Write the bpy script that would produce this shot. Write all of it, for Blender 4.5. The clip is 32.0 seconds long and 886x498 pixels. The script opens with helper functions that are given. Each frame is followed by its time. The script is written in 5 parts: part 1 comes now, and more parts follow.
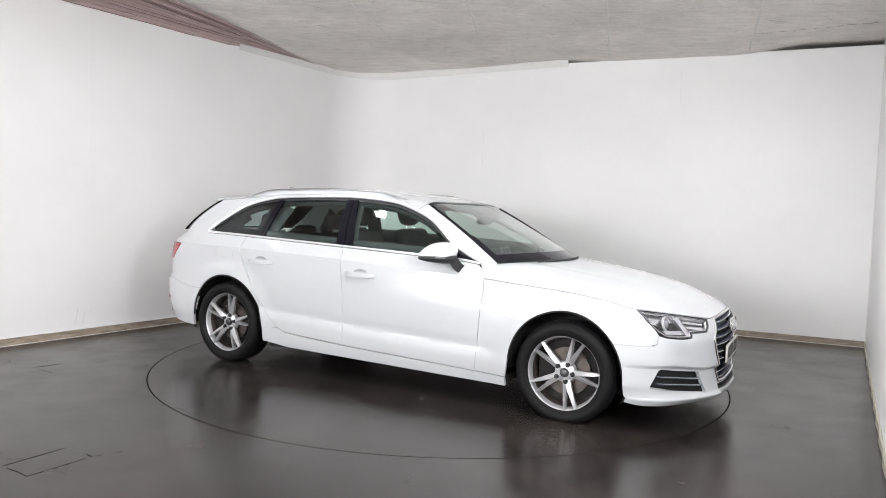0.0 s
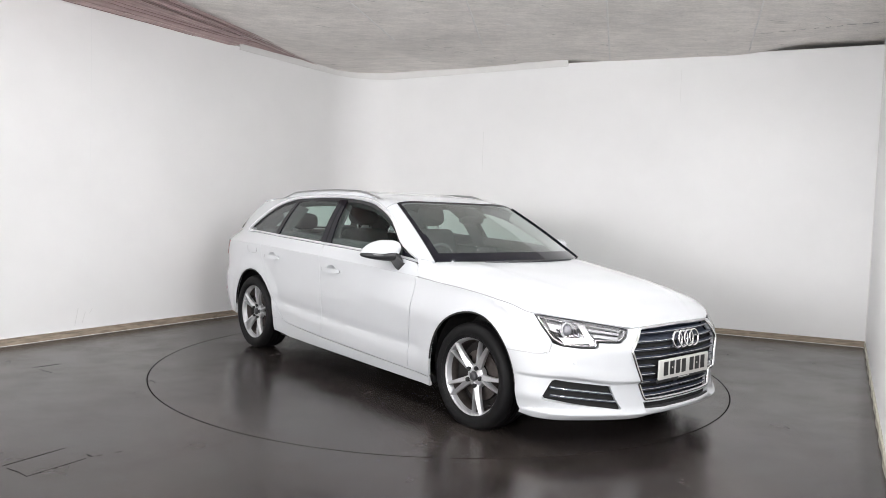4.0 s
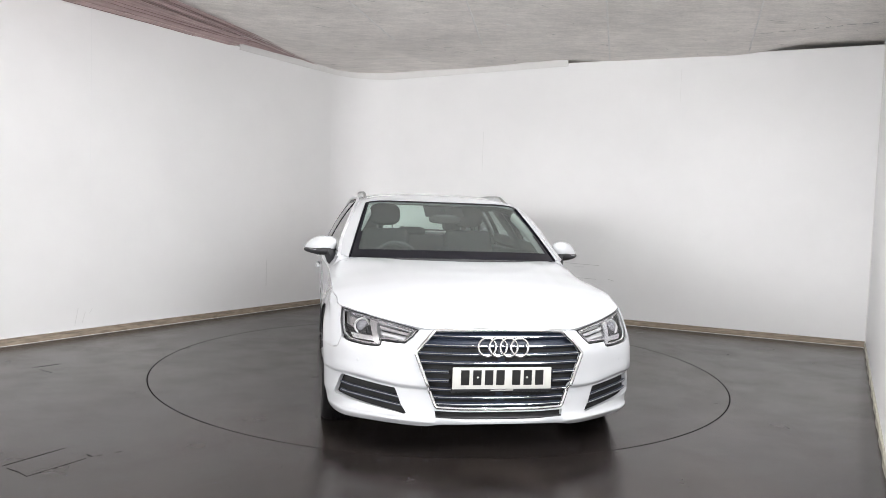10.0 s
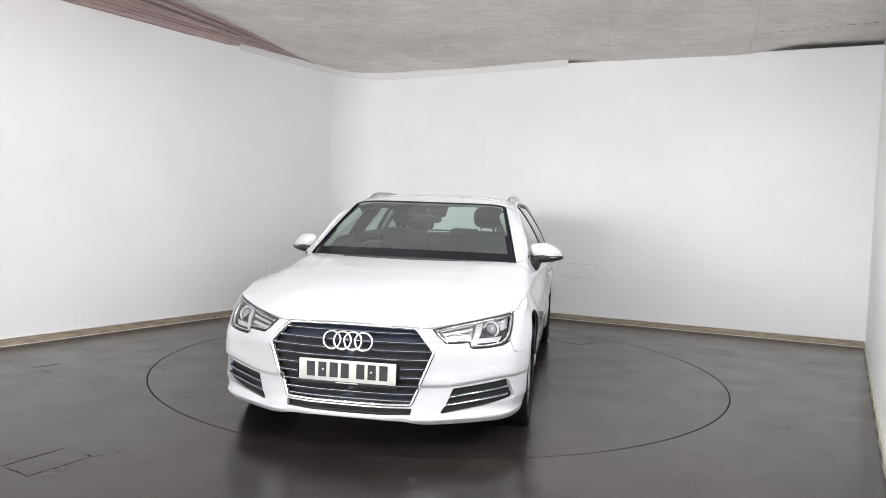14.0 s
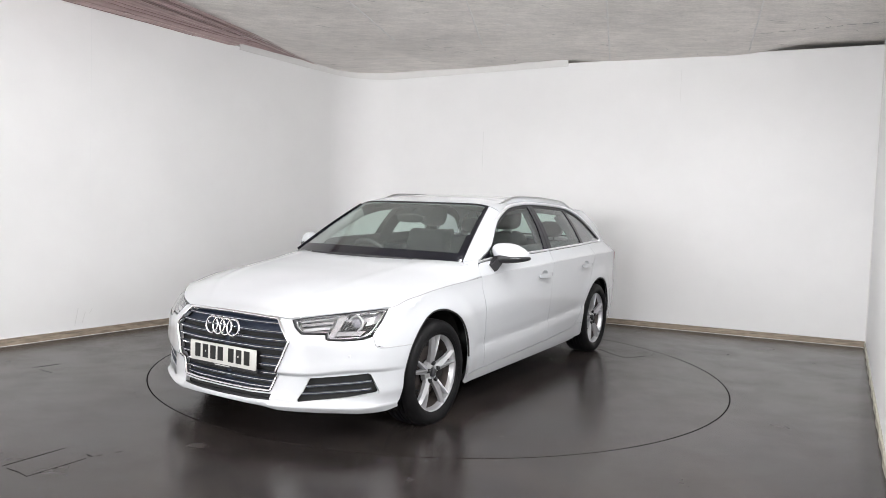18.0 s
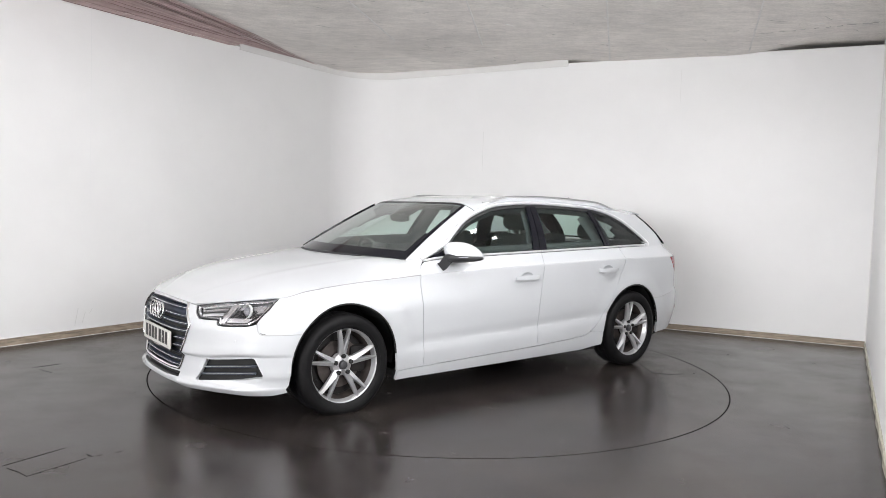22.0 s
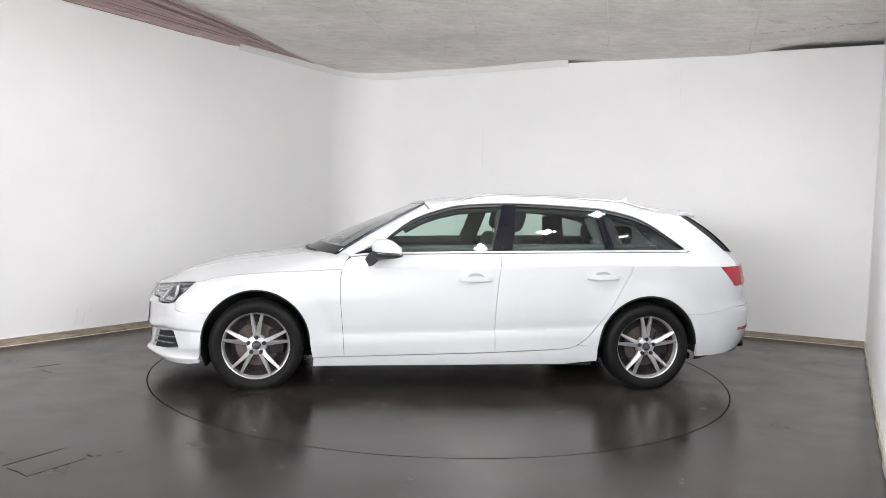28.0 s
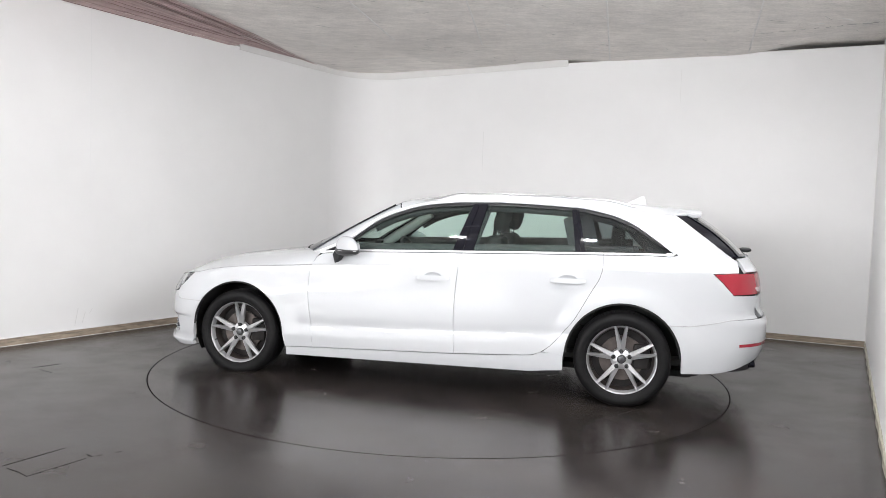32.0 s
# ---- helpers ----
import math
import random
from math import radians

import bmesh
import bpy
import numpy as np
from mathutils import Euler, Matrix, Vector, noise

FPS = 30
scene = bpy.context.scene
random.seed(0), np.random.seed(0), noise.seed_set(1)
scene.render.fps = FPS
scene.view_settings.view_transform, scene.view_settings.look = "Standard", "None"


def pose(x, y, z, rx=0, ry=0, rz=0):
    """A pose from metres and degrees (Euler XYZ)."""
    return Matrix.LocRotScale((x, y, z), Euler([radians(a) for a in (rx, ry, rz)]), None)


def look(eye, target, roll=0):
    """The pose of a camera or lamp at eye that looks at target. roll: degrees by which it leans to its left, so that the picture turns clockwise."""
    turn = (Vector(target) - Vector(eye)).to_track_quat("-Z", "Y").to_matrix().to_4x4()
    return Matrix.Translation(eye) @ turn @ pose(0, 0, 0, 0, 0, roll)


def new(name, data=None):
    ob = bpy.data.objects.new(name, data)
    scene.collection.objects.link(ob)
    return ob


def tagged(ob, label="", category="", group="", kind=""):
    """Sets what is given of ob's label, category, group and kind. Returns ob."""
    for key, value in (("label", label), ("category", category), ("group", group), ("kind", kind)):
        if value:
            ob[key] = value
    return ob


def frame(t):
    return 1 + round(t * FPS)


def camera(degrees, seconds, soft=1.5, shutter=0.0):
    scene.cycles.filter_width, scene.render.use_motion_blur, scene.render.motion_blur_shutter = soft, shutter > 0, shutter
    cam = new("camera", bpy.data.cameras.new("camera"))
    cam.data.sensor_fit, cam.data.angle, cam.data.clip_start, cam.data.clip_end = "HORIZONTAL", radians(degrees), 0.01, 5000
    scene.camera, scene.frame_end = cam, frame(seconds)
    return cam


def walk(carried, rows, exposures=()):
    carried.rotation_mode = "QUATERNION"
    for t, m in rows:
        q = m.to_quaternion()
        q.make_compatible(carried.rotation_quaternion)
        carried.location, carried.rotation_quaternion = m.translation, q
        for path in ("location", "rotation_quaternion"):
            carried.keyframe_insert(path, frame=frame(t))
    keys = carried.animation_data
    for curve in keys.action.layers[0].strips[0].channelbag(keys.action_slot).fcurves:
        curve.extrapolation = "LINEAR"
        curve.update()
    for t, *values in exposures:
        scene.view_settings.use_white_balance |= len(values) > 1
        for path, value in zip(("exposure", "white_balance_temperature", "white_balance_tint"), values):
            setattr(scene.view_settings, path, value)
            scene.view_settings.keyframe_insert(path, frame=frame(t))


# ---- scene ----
cam = camera(63.21, 32.0, soft=0.8)
EYE = (0.0, -5.885, 1.285)
STAND = look(EYE, (-0.0051, -5.885 + 9.9844, 1.285 - 0.5587), 2.009)
walk(cam, [(0, STAND), (32, STAND)], exposures=[(0, 0.40), (32, 0.40)])

# ---- light: a faint grey surround; ceiling panels and added unseen fill banks light the room ----
world = bpy.data.worlds.new("world")
world.use_nodes = True
world.node_tree.nodes["Background"].inputs["Color"].default_value = (0.6, 0.62, 0.65, 1)
world.node_tree.nodes["Background"].inputs["Strength"].default_value = 0.02
scene.world = world
PANEL_GLOW = 124.0
FILL_GLOW = 14.0


# ---- materials ----
def material(name, color, rough=0.5, metal=0.0, coat=0.0, var=0.0, scale=6.0, bump=0.0, bump_scale=80.0, var_rough=0.0, stretch=(1, 1, 1), spec=0.5):
    m = bpy.data.materials.new(name)
    m.use_nodes = True
    nt = m.node_tree
    b = nt.nodes["Principled BSDF"]
    b.inputs["Base Color"].default_value = (*color, 1)
    b.inputs["Roughness"].default_value = rough
    b.inputs["Metallic"].default_value = metal
    b.inputs["Coat Weight"].default_value = coat
    b.inputs["Coat Roughness"].default_value = 0.04
    b.inputs["Specular IOR Level"].default_value = spec
    if var or bump or var_rough:
        tc = nt.nodes.new("ShaderNodeTexCoord")
        mp = nt.nodes.new("ShaderNodeMapping")
        mp.inputs["Scale"].default_value = stretch
        nt.links.new(tc.outputs["Object"], mp.inputs["Vector"])
    if var or var_rough:
        n1 = nt.nodes.new("ShaderNodeTexNoise")
        n1.inputs["Scale"].default_value, n1.inputs["Detail"].default_value, n1.inputs["Roughness"].default_value = scale, 8, 0.62
        nt.links.new(mp.outputs["Vector"], n1.inputs["Vector"])
        r = nt.nodes.new("ShaderNodeMapRange")
        r.inputs["From Min"].default_value, r.inputs["From Max"].default_value = 0.3, 0.7
        r.inputs["To Min"].default_value, r.inputs["To Max"].default_value = 1 - var, 1 + var
        nt.links.new(n1.outputs["Fac"], r.inputs["Value"])
        mul = nt.nodes.new("ShaderNodeVectorMath")
        mul.operation = "SCALE"
        mul.inputs[0].default_value = color
        nt.links.new(r.outputs["Result"], mul.inputs["Scale"])
        nt.links.new(mul.outputs["Vector"], b.inputs["Base Color"])
        if var_rough:
            r2 = nt.nodes.new("ShaderNodeMapRange")
            r2.inputs["From Min"].default_value, r2.inputs["From Max"].default_value = 0.3, 0.7
            r2.inputs["To Min"].default_value, r2.inputs["To Max"].default_value = rough - var_rough, rough + var_rough
            nt.links.new(n1.outputs["Fac"], r2.inputs["Value"])
            nt.links.new(r2.outputs["Result"], b.inputs["Roughness"])
    if bump:
        n2 = nt.nodes.new("ShaderNodeTexNoise")
        n2.inputs["Scale"].default_value, n2.inputs["Detail"].default_value = bump_scale, 5
        nt.links.new(mp.outputs["Vector"], n2.inputs["Vector"])
        bp = nt.nodes.new("ShaderNodeBump")
        bp.inputs["Strength"].default_value, bp.inputs["Distance"].default_value = bump, 0.01
        nt.links.new(n2.outputs["Fac"], bp.inputs["Height"])
        nt.links.new(bp.outputs["Normal"], b.inputs["Normal"])
    return m


def glow(name, color, strength):
    m = bpy.data.materials.new(name)
    m.use_nodes = True
    b = m.node_tree.nodes["Principled BSDF"]
    b.inputs["Emission Color"].default_value, b.inputs["Emission Strength"].default_value = (*color, 1), strength
    return m


def glass(name, tint, rough=0.0, ior=1.45):
    """A thin pane: clear through, mirror-like by Fresnel."""
    m = bpy.data.materials.new(name)
    m.use_nodes = True
    nt = m.node_tree
    nt.nodes.remove(nt.nodes["Principled BSDF"])
    out = nt.nodes["Material Output"]
    tr, gl, mix, lw, pw, ma = (nt.nodes.new("ShaderNode" + k) for k in ("BsdfTransparent", "BsdfGlossy", "MixShader", "LayerWeight", "Math", "Math"))
    tr.inputs["Color"].default_value = (*tint, 1)
    gl.inputs["Roughness"].default_value = rough
    lw.inputs["Blend"].default_value = 0.5
    f0 = ((ior - 1) / (ior + 1)) ** 2 * 1.7
    pw.operation, pw.inputs[1].default_value = "POWER", 5.0
    ma.operation, ma.inputs[1].default_value, ma.inputs[2].default_value, ma.use_clamp = "MULTIPLY_ADD", 1.7 * (1 - f0), f0, True
    nt.links.new(lw.outputs["Facing"], pw.inputs[0])
    nt.links.new(pw.outputs[0], ma.inputs[0])
    nt.links.new(ma.outputs[0], mix.inputs["Fac"])
    nt.links.new(tr.outputs["BSDF"], mix.inputs[1])
    nt.links.new(gl.outputs["BSDF"], mix.inputs[2])
    nt.links.new(mix.outputs["Shader"], out.inputs["Surface"])
    return m


def hazed(m, amount):
    """Lays a thin even pale haze on a pane, mostly in place of reflected room light."""
    nt = m.node_tree
    out = nt.nodes["Material Output"]
    clean = out.inputs["Surface"].links[0].from_socket
    film, mix = nt.nodes.new("ShaderNodeBsdfDiffuse"), nt.nodes.new("ShaderNodeMixShader")
    film.inputs["Color"].default_value = (0.70, 0.78, 0.75, 1)
    mix.inputs["Fac"].default_value = amount
    nt.links.new(clean, mix.inputs[1])
    nt.links.new(film.outputs["BSDF"], mix.inputs[2])
    nt.links.new(mix.outputs["Shader"], out.inputs["Surface"])
    return m


def floor_material():
    """Dark safety vinyl: fine pale and blue flecks, worn dull patches, a satin sheen."""
    m = material("vinyl_floor", (0.0225, 0.0185, 0.0172), rough=0.215, var=0.35, scale=2.6, bump=0.05, bump_scale=220, var_rough=0.07, spec=0.42)
    nt = m.node_tree
    b = nt.nodes["Principled BSDF"]
    b.inputs["Specular Tint"].default_value = (1.0, 0.91, 0.875, 1)
    base = b.inputs["Base Color"].links[0].from_socket
    tw = nt.nodes.new("ShaderNodeTexCoord")
    worn = nt.nodes.new("ShaderNodeTexNoise")
    worn.inputs["Scale"].default_value, worn.inputs["Detail"].default_value, worn.inputs["Roughness"].default_value = 0.9, 7, 0.6
    nt.links.new(tw.outputs["Object"], worn.inputs["Vector"])
    patch = nt.nodes.new("ShaderNodeMapRange")
    patch.inputs["From Min"].default_value, patch.inputs["From Max"].default_value, patch.inputs["To Max"].default_value = 0.50, 0.68, 0.75
    nt.links.new(worn.outputs["Fac"], patch.inputs["Value"])
    wm = nt.nodes.new("ShaderNodeMix")
    wm.data_type = "RGBA"
    wm.inputs["B"].default_value = (0.052, 0.042, 0.037, 1)
    nt.links.new(patch.outputs["Result"], wm.inputs["Factor"])
    nt.links.new(base, wm.inputs["A"])
    base = wm.outputs["Result"]
    tc = nt.nodes.new("ShaderNodeTexCoord")
    vo = nt.nodes.new("ShaderNodeTexVoronoi")
    vo.inputs["Scale"].default_value = 95
    nt.links.new(tc.outputs["Object"], vo.inputs["Vector"])
    lt = nt.nodes.new("ShaderNodeMath")
    lt.operation, lt.inputs[1].default_value = "LESS_THAN", 0.145
    nt.links.new(vo.outputs["Distance"], lt.inputs[0])
    sep = nt.nodes.new("ShaderNodeSeparateColor")
    nt.links.new(vo.outputs["Color"], sep.inputs["Color"])
    gt = nt.nodes.new("ShaderNodeMath")
    gt.operation, gt.inputs[1].default_value = "GREATER_THAN", 0.74
    nt.links.new(sep.outputs["Red"], gt.inputs[0])
    mu = nt.nodes.new("ShaderNodeMath")
    mu.operation = "MULTIPLY"
    nt.links.new(lt.outputs[0], mu.inputs[0])
    nt.links.new(gt.outputs[0], mu.inputs[1])
    ramp_node = nt.nodes.new("ShaderNodeValToRGB")
    e = ramp_node.color_ramp.elements
    e[0].color, e[1].color = (0.20, 0.24, 0.48, 1), (0.42, 0.40, 0.43, 1)
    nt.links.new(sep.outputs["Green"], ramp_node.inputs["Fac"])
    mx = nt.nodes.new("ShaderNodeMix")
    mx.data_type = "RGBA"
    nt.links.new(mu.outputs[0], mx.inputs["Factor"])
    nt.links.new(base, mx.inputs["A"])
    nt.links.new(ramp_node.outputs["Color"], mx.inputs["B"])
    nt.links.new(mx.outputs["Result"], b.inputs["Base Color"])
    return m


def concrete_material():
    """Raw cast slab: broad warm and grey clouds, fine pores, thin trowel streaks."""
    m = material("raw_concrete", (0.86, 0.818, 0.782), rough=0.85, var=0.11, scale=1.4, bump=0.25, bump_scale=45)
    nt = m.node_tree
    b = nt.nodes["Principled BSDF"]
    base = b.inputs["Base Color"].links[0].from_socket
    tc = nt.nodes.new("ShaderNodeTexCoord")
    for turn, stretch, scale, lo, hi in ((35, (1, 3, 1), 4.5, .90, 1.08), (-50, (1, 4, 1), 14.0, .95, 1.04), (0, (1, 1, 1), 48.0, .90, 1.07)):
        mp, no, mr, mu = (nt.nodes.new("ShaderNode" + k) for k in ("Mapping", "TexNoise", "MapRange", "VectorMath"))
        mp.inputs["Rotation"].default_value, mp.inputs["Scale"].default_value = (0, 0, radians(turn)), stretch
        no.inputs["Scale"].default_value, no.inputs["Detail"].default_value, no.inputs["Roughness"].default_value = scale, 6, 0.7
        mr.inputs["From Min"].default_value, mr.inputs["From Max"].default_value = 0.32, 0.66
        mr.inputs["To Min"].default_value, mr.inputs["To Max"].default_value = lo, hi
        mu.operation = "SCALE"
        nt.links.new(tc.outputs["Object"], mp.inputs["Vector"])
        nt.links.new(mp.outputs["Vector"], no.inputs["Vector"])
        nt.links.new(no.outputs["Fac"], mr.inputs["Value"])
        nt.links.new(base, mu.inputs[0])
        nt.links.new(mr.outputs["Result"], mu.inputs["Scale"])
        base = mu.outputs["Vector"]
    nt.links.new(base, b.inputs["Base Color"])
    return m


WALL = material("white_wall_paint", (0.885, 0.88, 0.88), rough=0.55, var=0.025, scale=1.1, bump=0.04, bump_scale=60)
WALL_TRIM = material("white_trim", (0.78, 0.77, 0.76), rough=0.5, var=0.03, scale=4)
CONCRETE = concrete_material()
CONCRETE_SEAM = material("concrete_seam", (0.80, 0.78, 0.76), rough=0.85, var=0.12, scale=20, bump=0.2)
SHEET = material("brown_pleated_sheet", (0.50, 0.375, 0.365), rough=0.4, var=0.16, scale=5, bump=0.06, bump_scale=30, stretch=(1, 1, 1))
SKIRT = material("worn_wood_skirting", (0.33, 0.27, 0.21), rough=0.6, var=0.45, scale=9, bump=0.1, stretch=(1, 1, 6))
SEALANT = material("yellowed_sealant", (0.38, 0.36, 0.29), rough=0.45, var=0.25, scale=14)
FLOOR = floor_material()
GAP = material("dark_gap", (0.006, 0.006, 0.006), rough=0.9)
SCRATCH = material("floor_cut", (0.016, 0.014, 0.013), rough=0.7)
SCUFF = material("grey_scuff", (0.66, 0.655, 0.65), rough=0.7)
FAINT_PALE = material("pale_shut_and_shade_line", (0.42, 0.42, 0.43), rough=0.6)
CRACK = material("ceiling_crack", (0.48, 0.46, 0.44), rough=0.9)
FAINT = material("faint_shut_line", (0.36, 0.36, 0.37), rough=0.6)
SEAM = material("wall_joint", (0.78, 0.775, 0.77), rough=0.6)
LAMP_FRAME = material("white_enamel", (0.86, 0.86, 0.86), rough=0.4)
BANK = glow("fill_bank_diffuser", (0.975, 0.987, 1.0), FILL_GLOW)
LAMP = glow("led_diffuser", (0.975, 0.987, 1.0), PANEL_GLOW)

PAINT = material("white_car_paint", (0.545, 0.557, 0.578), rough=0.36, coat=1.0, var=0.01, scale=3)
CHROME = material("polished_chrome", (0.75, 0.75, 0.76), rough=0.12, metal=1.0)
SATIN = material("satin_aluminium", (0.52, 0.52, 0.53), rough=0.36, metal=1.0)
BRIGHT = material("bright_aluminium_trim", (0.80, 0.80, 0.82), rough=0.3, metal=0.6)
ALLOY = material("silver_alloy_paint", (0.50, 0.50, 0.515), rough=0.30, metal=0.6, var=0.04, scale=20)
BLACK = material("gloss_black_trim", (0.007, 0.007, 0.011), rough=0.06, spec=0.28)
PLASTIC = material("black_plastic", (0.018, 0.018, 0.02), rough=0.45, bump=0.08, bump_scale=300)
GRILLE = material("grille_black", (0.030, 0.038, 0.062), rough=0.4)
UNDER = material("dark_underbody", (0.012, 0.012, 0.012), rough=0.8, var=0.3, scale=6)
RUBBER = material("tyre_rubber", (0.0070, 0.0067, 0.0073), rough=0.55, spec=0.16, var=0.25, scale=14, bump=0.06, bump_scale=120)
# both wheel-inside colours are darkened to carry the shade in there
DISC = material("shaded_wheel_steel", (0.095, 0.080, 0.075), rough=0.5, metal=0.7, var=0.3, scale=12)
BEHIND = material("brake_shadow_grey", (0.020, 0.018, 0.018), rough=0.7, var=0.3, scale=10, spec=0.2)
SIDE_GLASS = glass("green_tinted_glass", (0.80, 0.93, 0.88))
SCREEN = hazed(glass("windscreen_glass", (0.80, 0.89, 0.85), ior=1.6), 0.05)
LENS = glass("clear_lens", (0.96, 0.96, 0.97), rough=0.02, ior=1.4)
MIRROR = material("mirror_glass", (0.9, 0.9, 0.9), rough=0.01, metal=1.0)
RED_LENS = material("red_lens", (0.36, 0.010, 0.028), rough=0.2, coat=0.4)
CAP_GREY = material("centre_cap_grey", (0.07, 0.07, 0.075), rough=0.3, metal=0.4)
DARK_GLASS = glass("dark_tinted_glass", (0.50, 0.56, 0.56))
PALE_LENS = material("pale_lens", (0.65, 0.5, 0.5), rough=0.12, coat=1.0)
LAMP_DARK = material("lamp_housing_grey", (0.50, 0.50, 0.51), rough=0.35, metal=0.2)
LAMP_CHROME = material("lamp_reflector", (0.62, 0.62, 0.64), rough=0.22, metal=0.85)
LED_STRIP = material("white_light_guide", (0.46, 0.46, 0.47), rough=0.3)
LAMP_LENS = material("projector_lens_grey", (0.20, 0.20, 0.22), rough=0.12, coat=0.6)
PLATE_WHITE = material("plate_white", (0.60, 0.595, 0.565), rough=0.4)
PLATE_BLACK = material("plate_black", (0.012, 0.012, 0.012), rough=0.4)
FABRIC = material("charcoal_seat_cloth", (0.024, 0.025, 0.026), rough=0.9, var=0.12, scale=30, bump=0.03, bump_scale=300)
DASH = material("charcoal_dash", (0.036, 0.036, 0.040), rough=0.55, bump=0.1, bump_scale=400)
PILLAR_GREY = material("grey_pillar_lining", (0.48, 0.49, 0.48), rough=0.85)
GROOVE_SHADE = material("groove_shade_brown", (0.29, 0.19, 0.185), rough=0.5)
RIDGE_LIGHT = material("ridge_light_brown", (0.62, 0.52, 0.50), rough=0.5)
LINER = material("pale_grey_headliner", (0.42, 0.43, 0.42), rough=0.9, var=0.05, scale=20)


# ---- building helpers ----
def link(name, me, mat, parent=None, label="", smooth=True):
    me.materials.append(mat)
    if smooth:
        me.polygons.foreach_set("use_smooth", [True] * len(me.polygons))
    ob = new(name, me)
    if parent is not None:
        ob.parent = parent
    if label:
        tagged(ob, label)
    return ob


def raw(name, verts, faces, mat, parent=None, label="", smooth=True, normals=None):
    me = bpy.data.meshes.new(name)
    me.from_pydata([tuple(v) for v in verts], [], faces)
    me.validate()
    ob = link(name, me, mat, parent, label, smooth)
    if normals:
        me.normals_split_custom_set_from_vertices([tuple(n) for n in normals])
    return ob


def part(name, bm, mat, parent=None, label="", smooth=True, sharp=40):
    """Links a bmesh as one mesh object under a thing or a part."""
    me = bpy.data.meshes.new(name)
    bmesh.ops.recalc_face_normals(bm, faces=bm.faces)
    bm.to_mesh(me)
    bm.free()
    ob = link(name, me, mat, parent, label, smooth)
    if smooth:
        me.set_sharp_from_angle(angle=radians(sharp))
    return ob


def block(size, at=(0, 0, 0), bevel=0.0, segments=2, turn=None):
    """A bevelled box as a bmesh."""
    bm = bmesh.new()
    bmesh.ops.create_cube(bm, size=1.0)
    bmesh.ops.scale(bm, vec=size, verts=bm.verts)
    if bevel:
        bmesh.ops.bevel(bm, geom=list(bm.edges), offset=bevel, segments=segments, profile=0.5, affect="EDGES")
    if turn is not None:
        bmesh.ops.transform(bm, matrix=turn, verts=bm.verts)
    bmesh.ops.translate(bm, vec=at, verts=bm.verts)
    return bm


def blob(size, at, power=2.0, nu=24, nv=14, turn=None):
    """A superellipsoid as a bmesh."""
    bm = bmesh.new()

    def sp(v):
        return math.copysign(abs(v) ** (2 / power), v)
    rings = []
    for j in range(nv + 1):
        b = -math.pi / 2 + math.pi * j / nv
        rings.append([bm.verts.new((size[0] * sp(math.cos(b)) * sp(math.cos(2 * math.pi * i / nu)),
                                    size[1] * sp(math.cos(b)) * sp(math.sin(2 * math.pi * i / nu)), size[2] * sp(math.sin(b)))) for i in range(nu)])
    for j in range(nv):
        for i in range(nu):
            bm.faces.new((rings[j][i], rings[j][(i + 1) % nu], rings[j + 1][(i + 1) % nu], rings[j + 1][i]))
    bmesh.ops.remove_doubles(bm, verts=bm.verts, dist=1e-5)
    if turn is not None:
        bmesh.ops.transform(bm, matrix=turn, verts=bm.verts)
    bmesh.ops.translate(bm, vec=at, verts=bm.verts)
    return bm


def lathe(profile, n=64, axis="y", at=(0, 0, 0), close=False):
    """Turns (radius, height) pairs round an axis."""
    bm = bmesh.new()
    rings = []
    for r, h in profile:
        ring = []
        for i in range(n):
            a = 2 * math.pi * i / n
            c, s = r * math.cos(a), r * math.sin(a)
            p = {"y": (c, h, s), "z": (c, s, h), "x": (h, c, s)}[axis]
            ring.append(bm.verts.new(Vector(p) + Vector(at)))
        rings.append(ring)
    pairs = list(zip(rings, rings[1:])) + ([(rings[-1], rings[0])] if close else [])
    for a, b in pairs:
        for i in range(n):
            bm.faces.new((a[i], a[(i + 1) % n], b[(i + 1) % n], b[i]))
    bmesh.ops.remove_doubles(bm, verts=bm.verts, dist=1e-6)
    return bm


def sweep(path, section, closed=False, up=(0, 0, 1), taper=None, bm=None):
    """Carries a closed (side, up) section along a path; bm: adds to that bmesh."""
    bm = bm or bmesh.new()
    path = [Vector(p) for p in path]
    up = Vector(up)
    n = len(path)
    rings = []
    for i, p in enumerate(path):
        a = path[(i - 1) % n] if closed or i else p
        b = path[(i + 1) % n] if closed or i < n - 1 else p
        d = (b - a).normalized()
        side = d.cross(up).normalized()
        u = side.cross(d).normalized()
        k = taper(i / (n - 1)) if taper else 1.0
        rings.append([bm.verts.new(p + side * (sx * k) + u * (sz * k)) for sx, sz in section])
    m = len(section)
    for i in range(n if closed else n - 1):
        r, q = rings[i], rings[(i + 1) % n]
        for j in range(m):
            bm.faces.new((r[j], r[(j + 1) % m], q[(j + 1) % m], q[j]))
    if not closed:
        bm.faces.new(rings[0])
        bm.faces.new(rings[-1])
    return bm


def oval(w, h, n=10):
    return [(w * math.cos(2 * math.pi * i / n), h * math.sin(2 * math.pi * i / n)) for i in range(n)]


def box_section(w, h):
    return [(-w / 2, -h / 2), (w / 2, -h / 2), (w / 2, h / 2), (-w / 2, h / 2)]


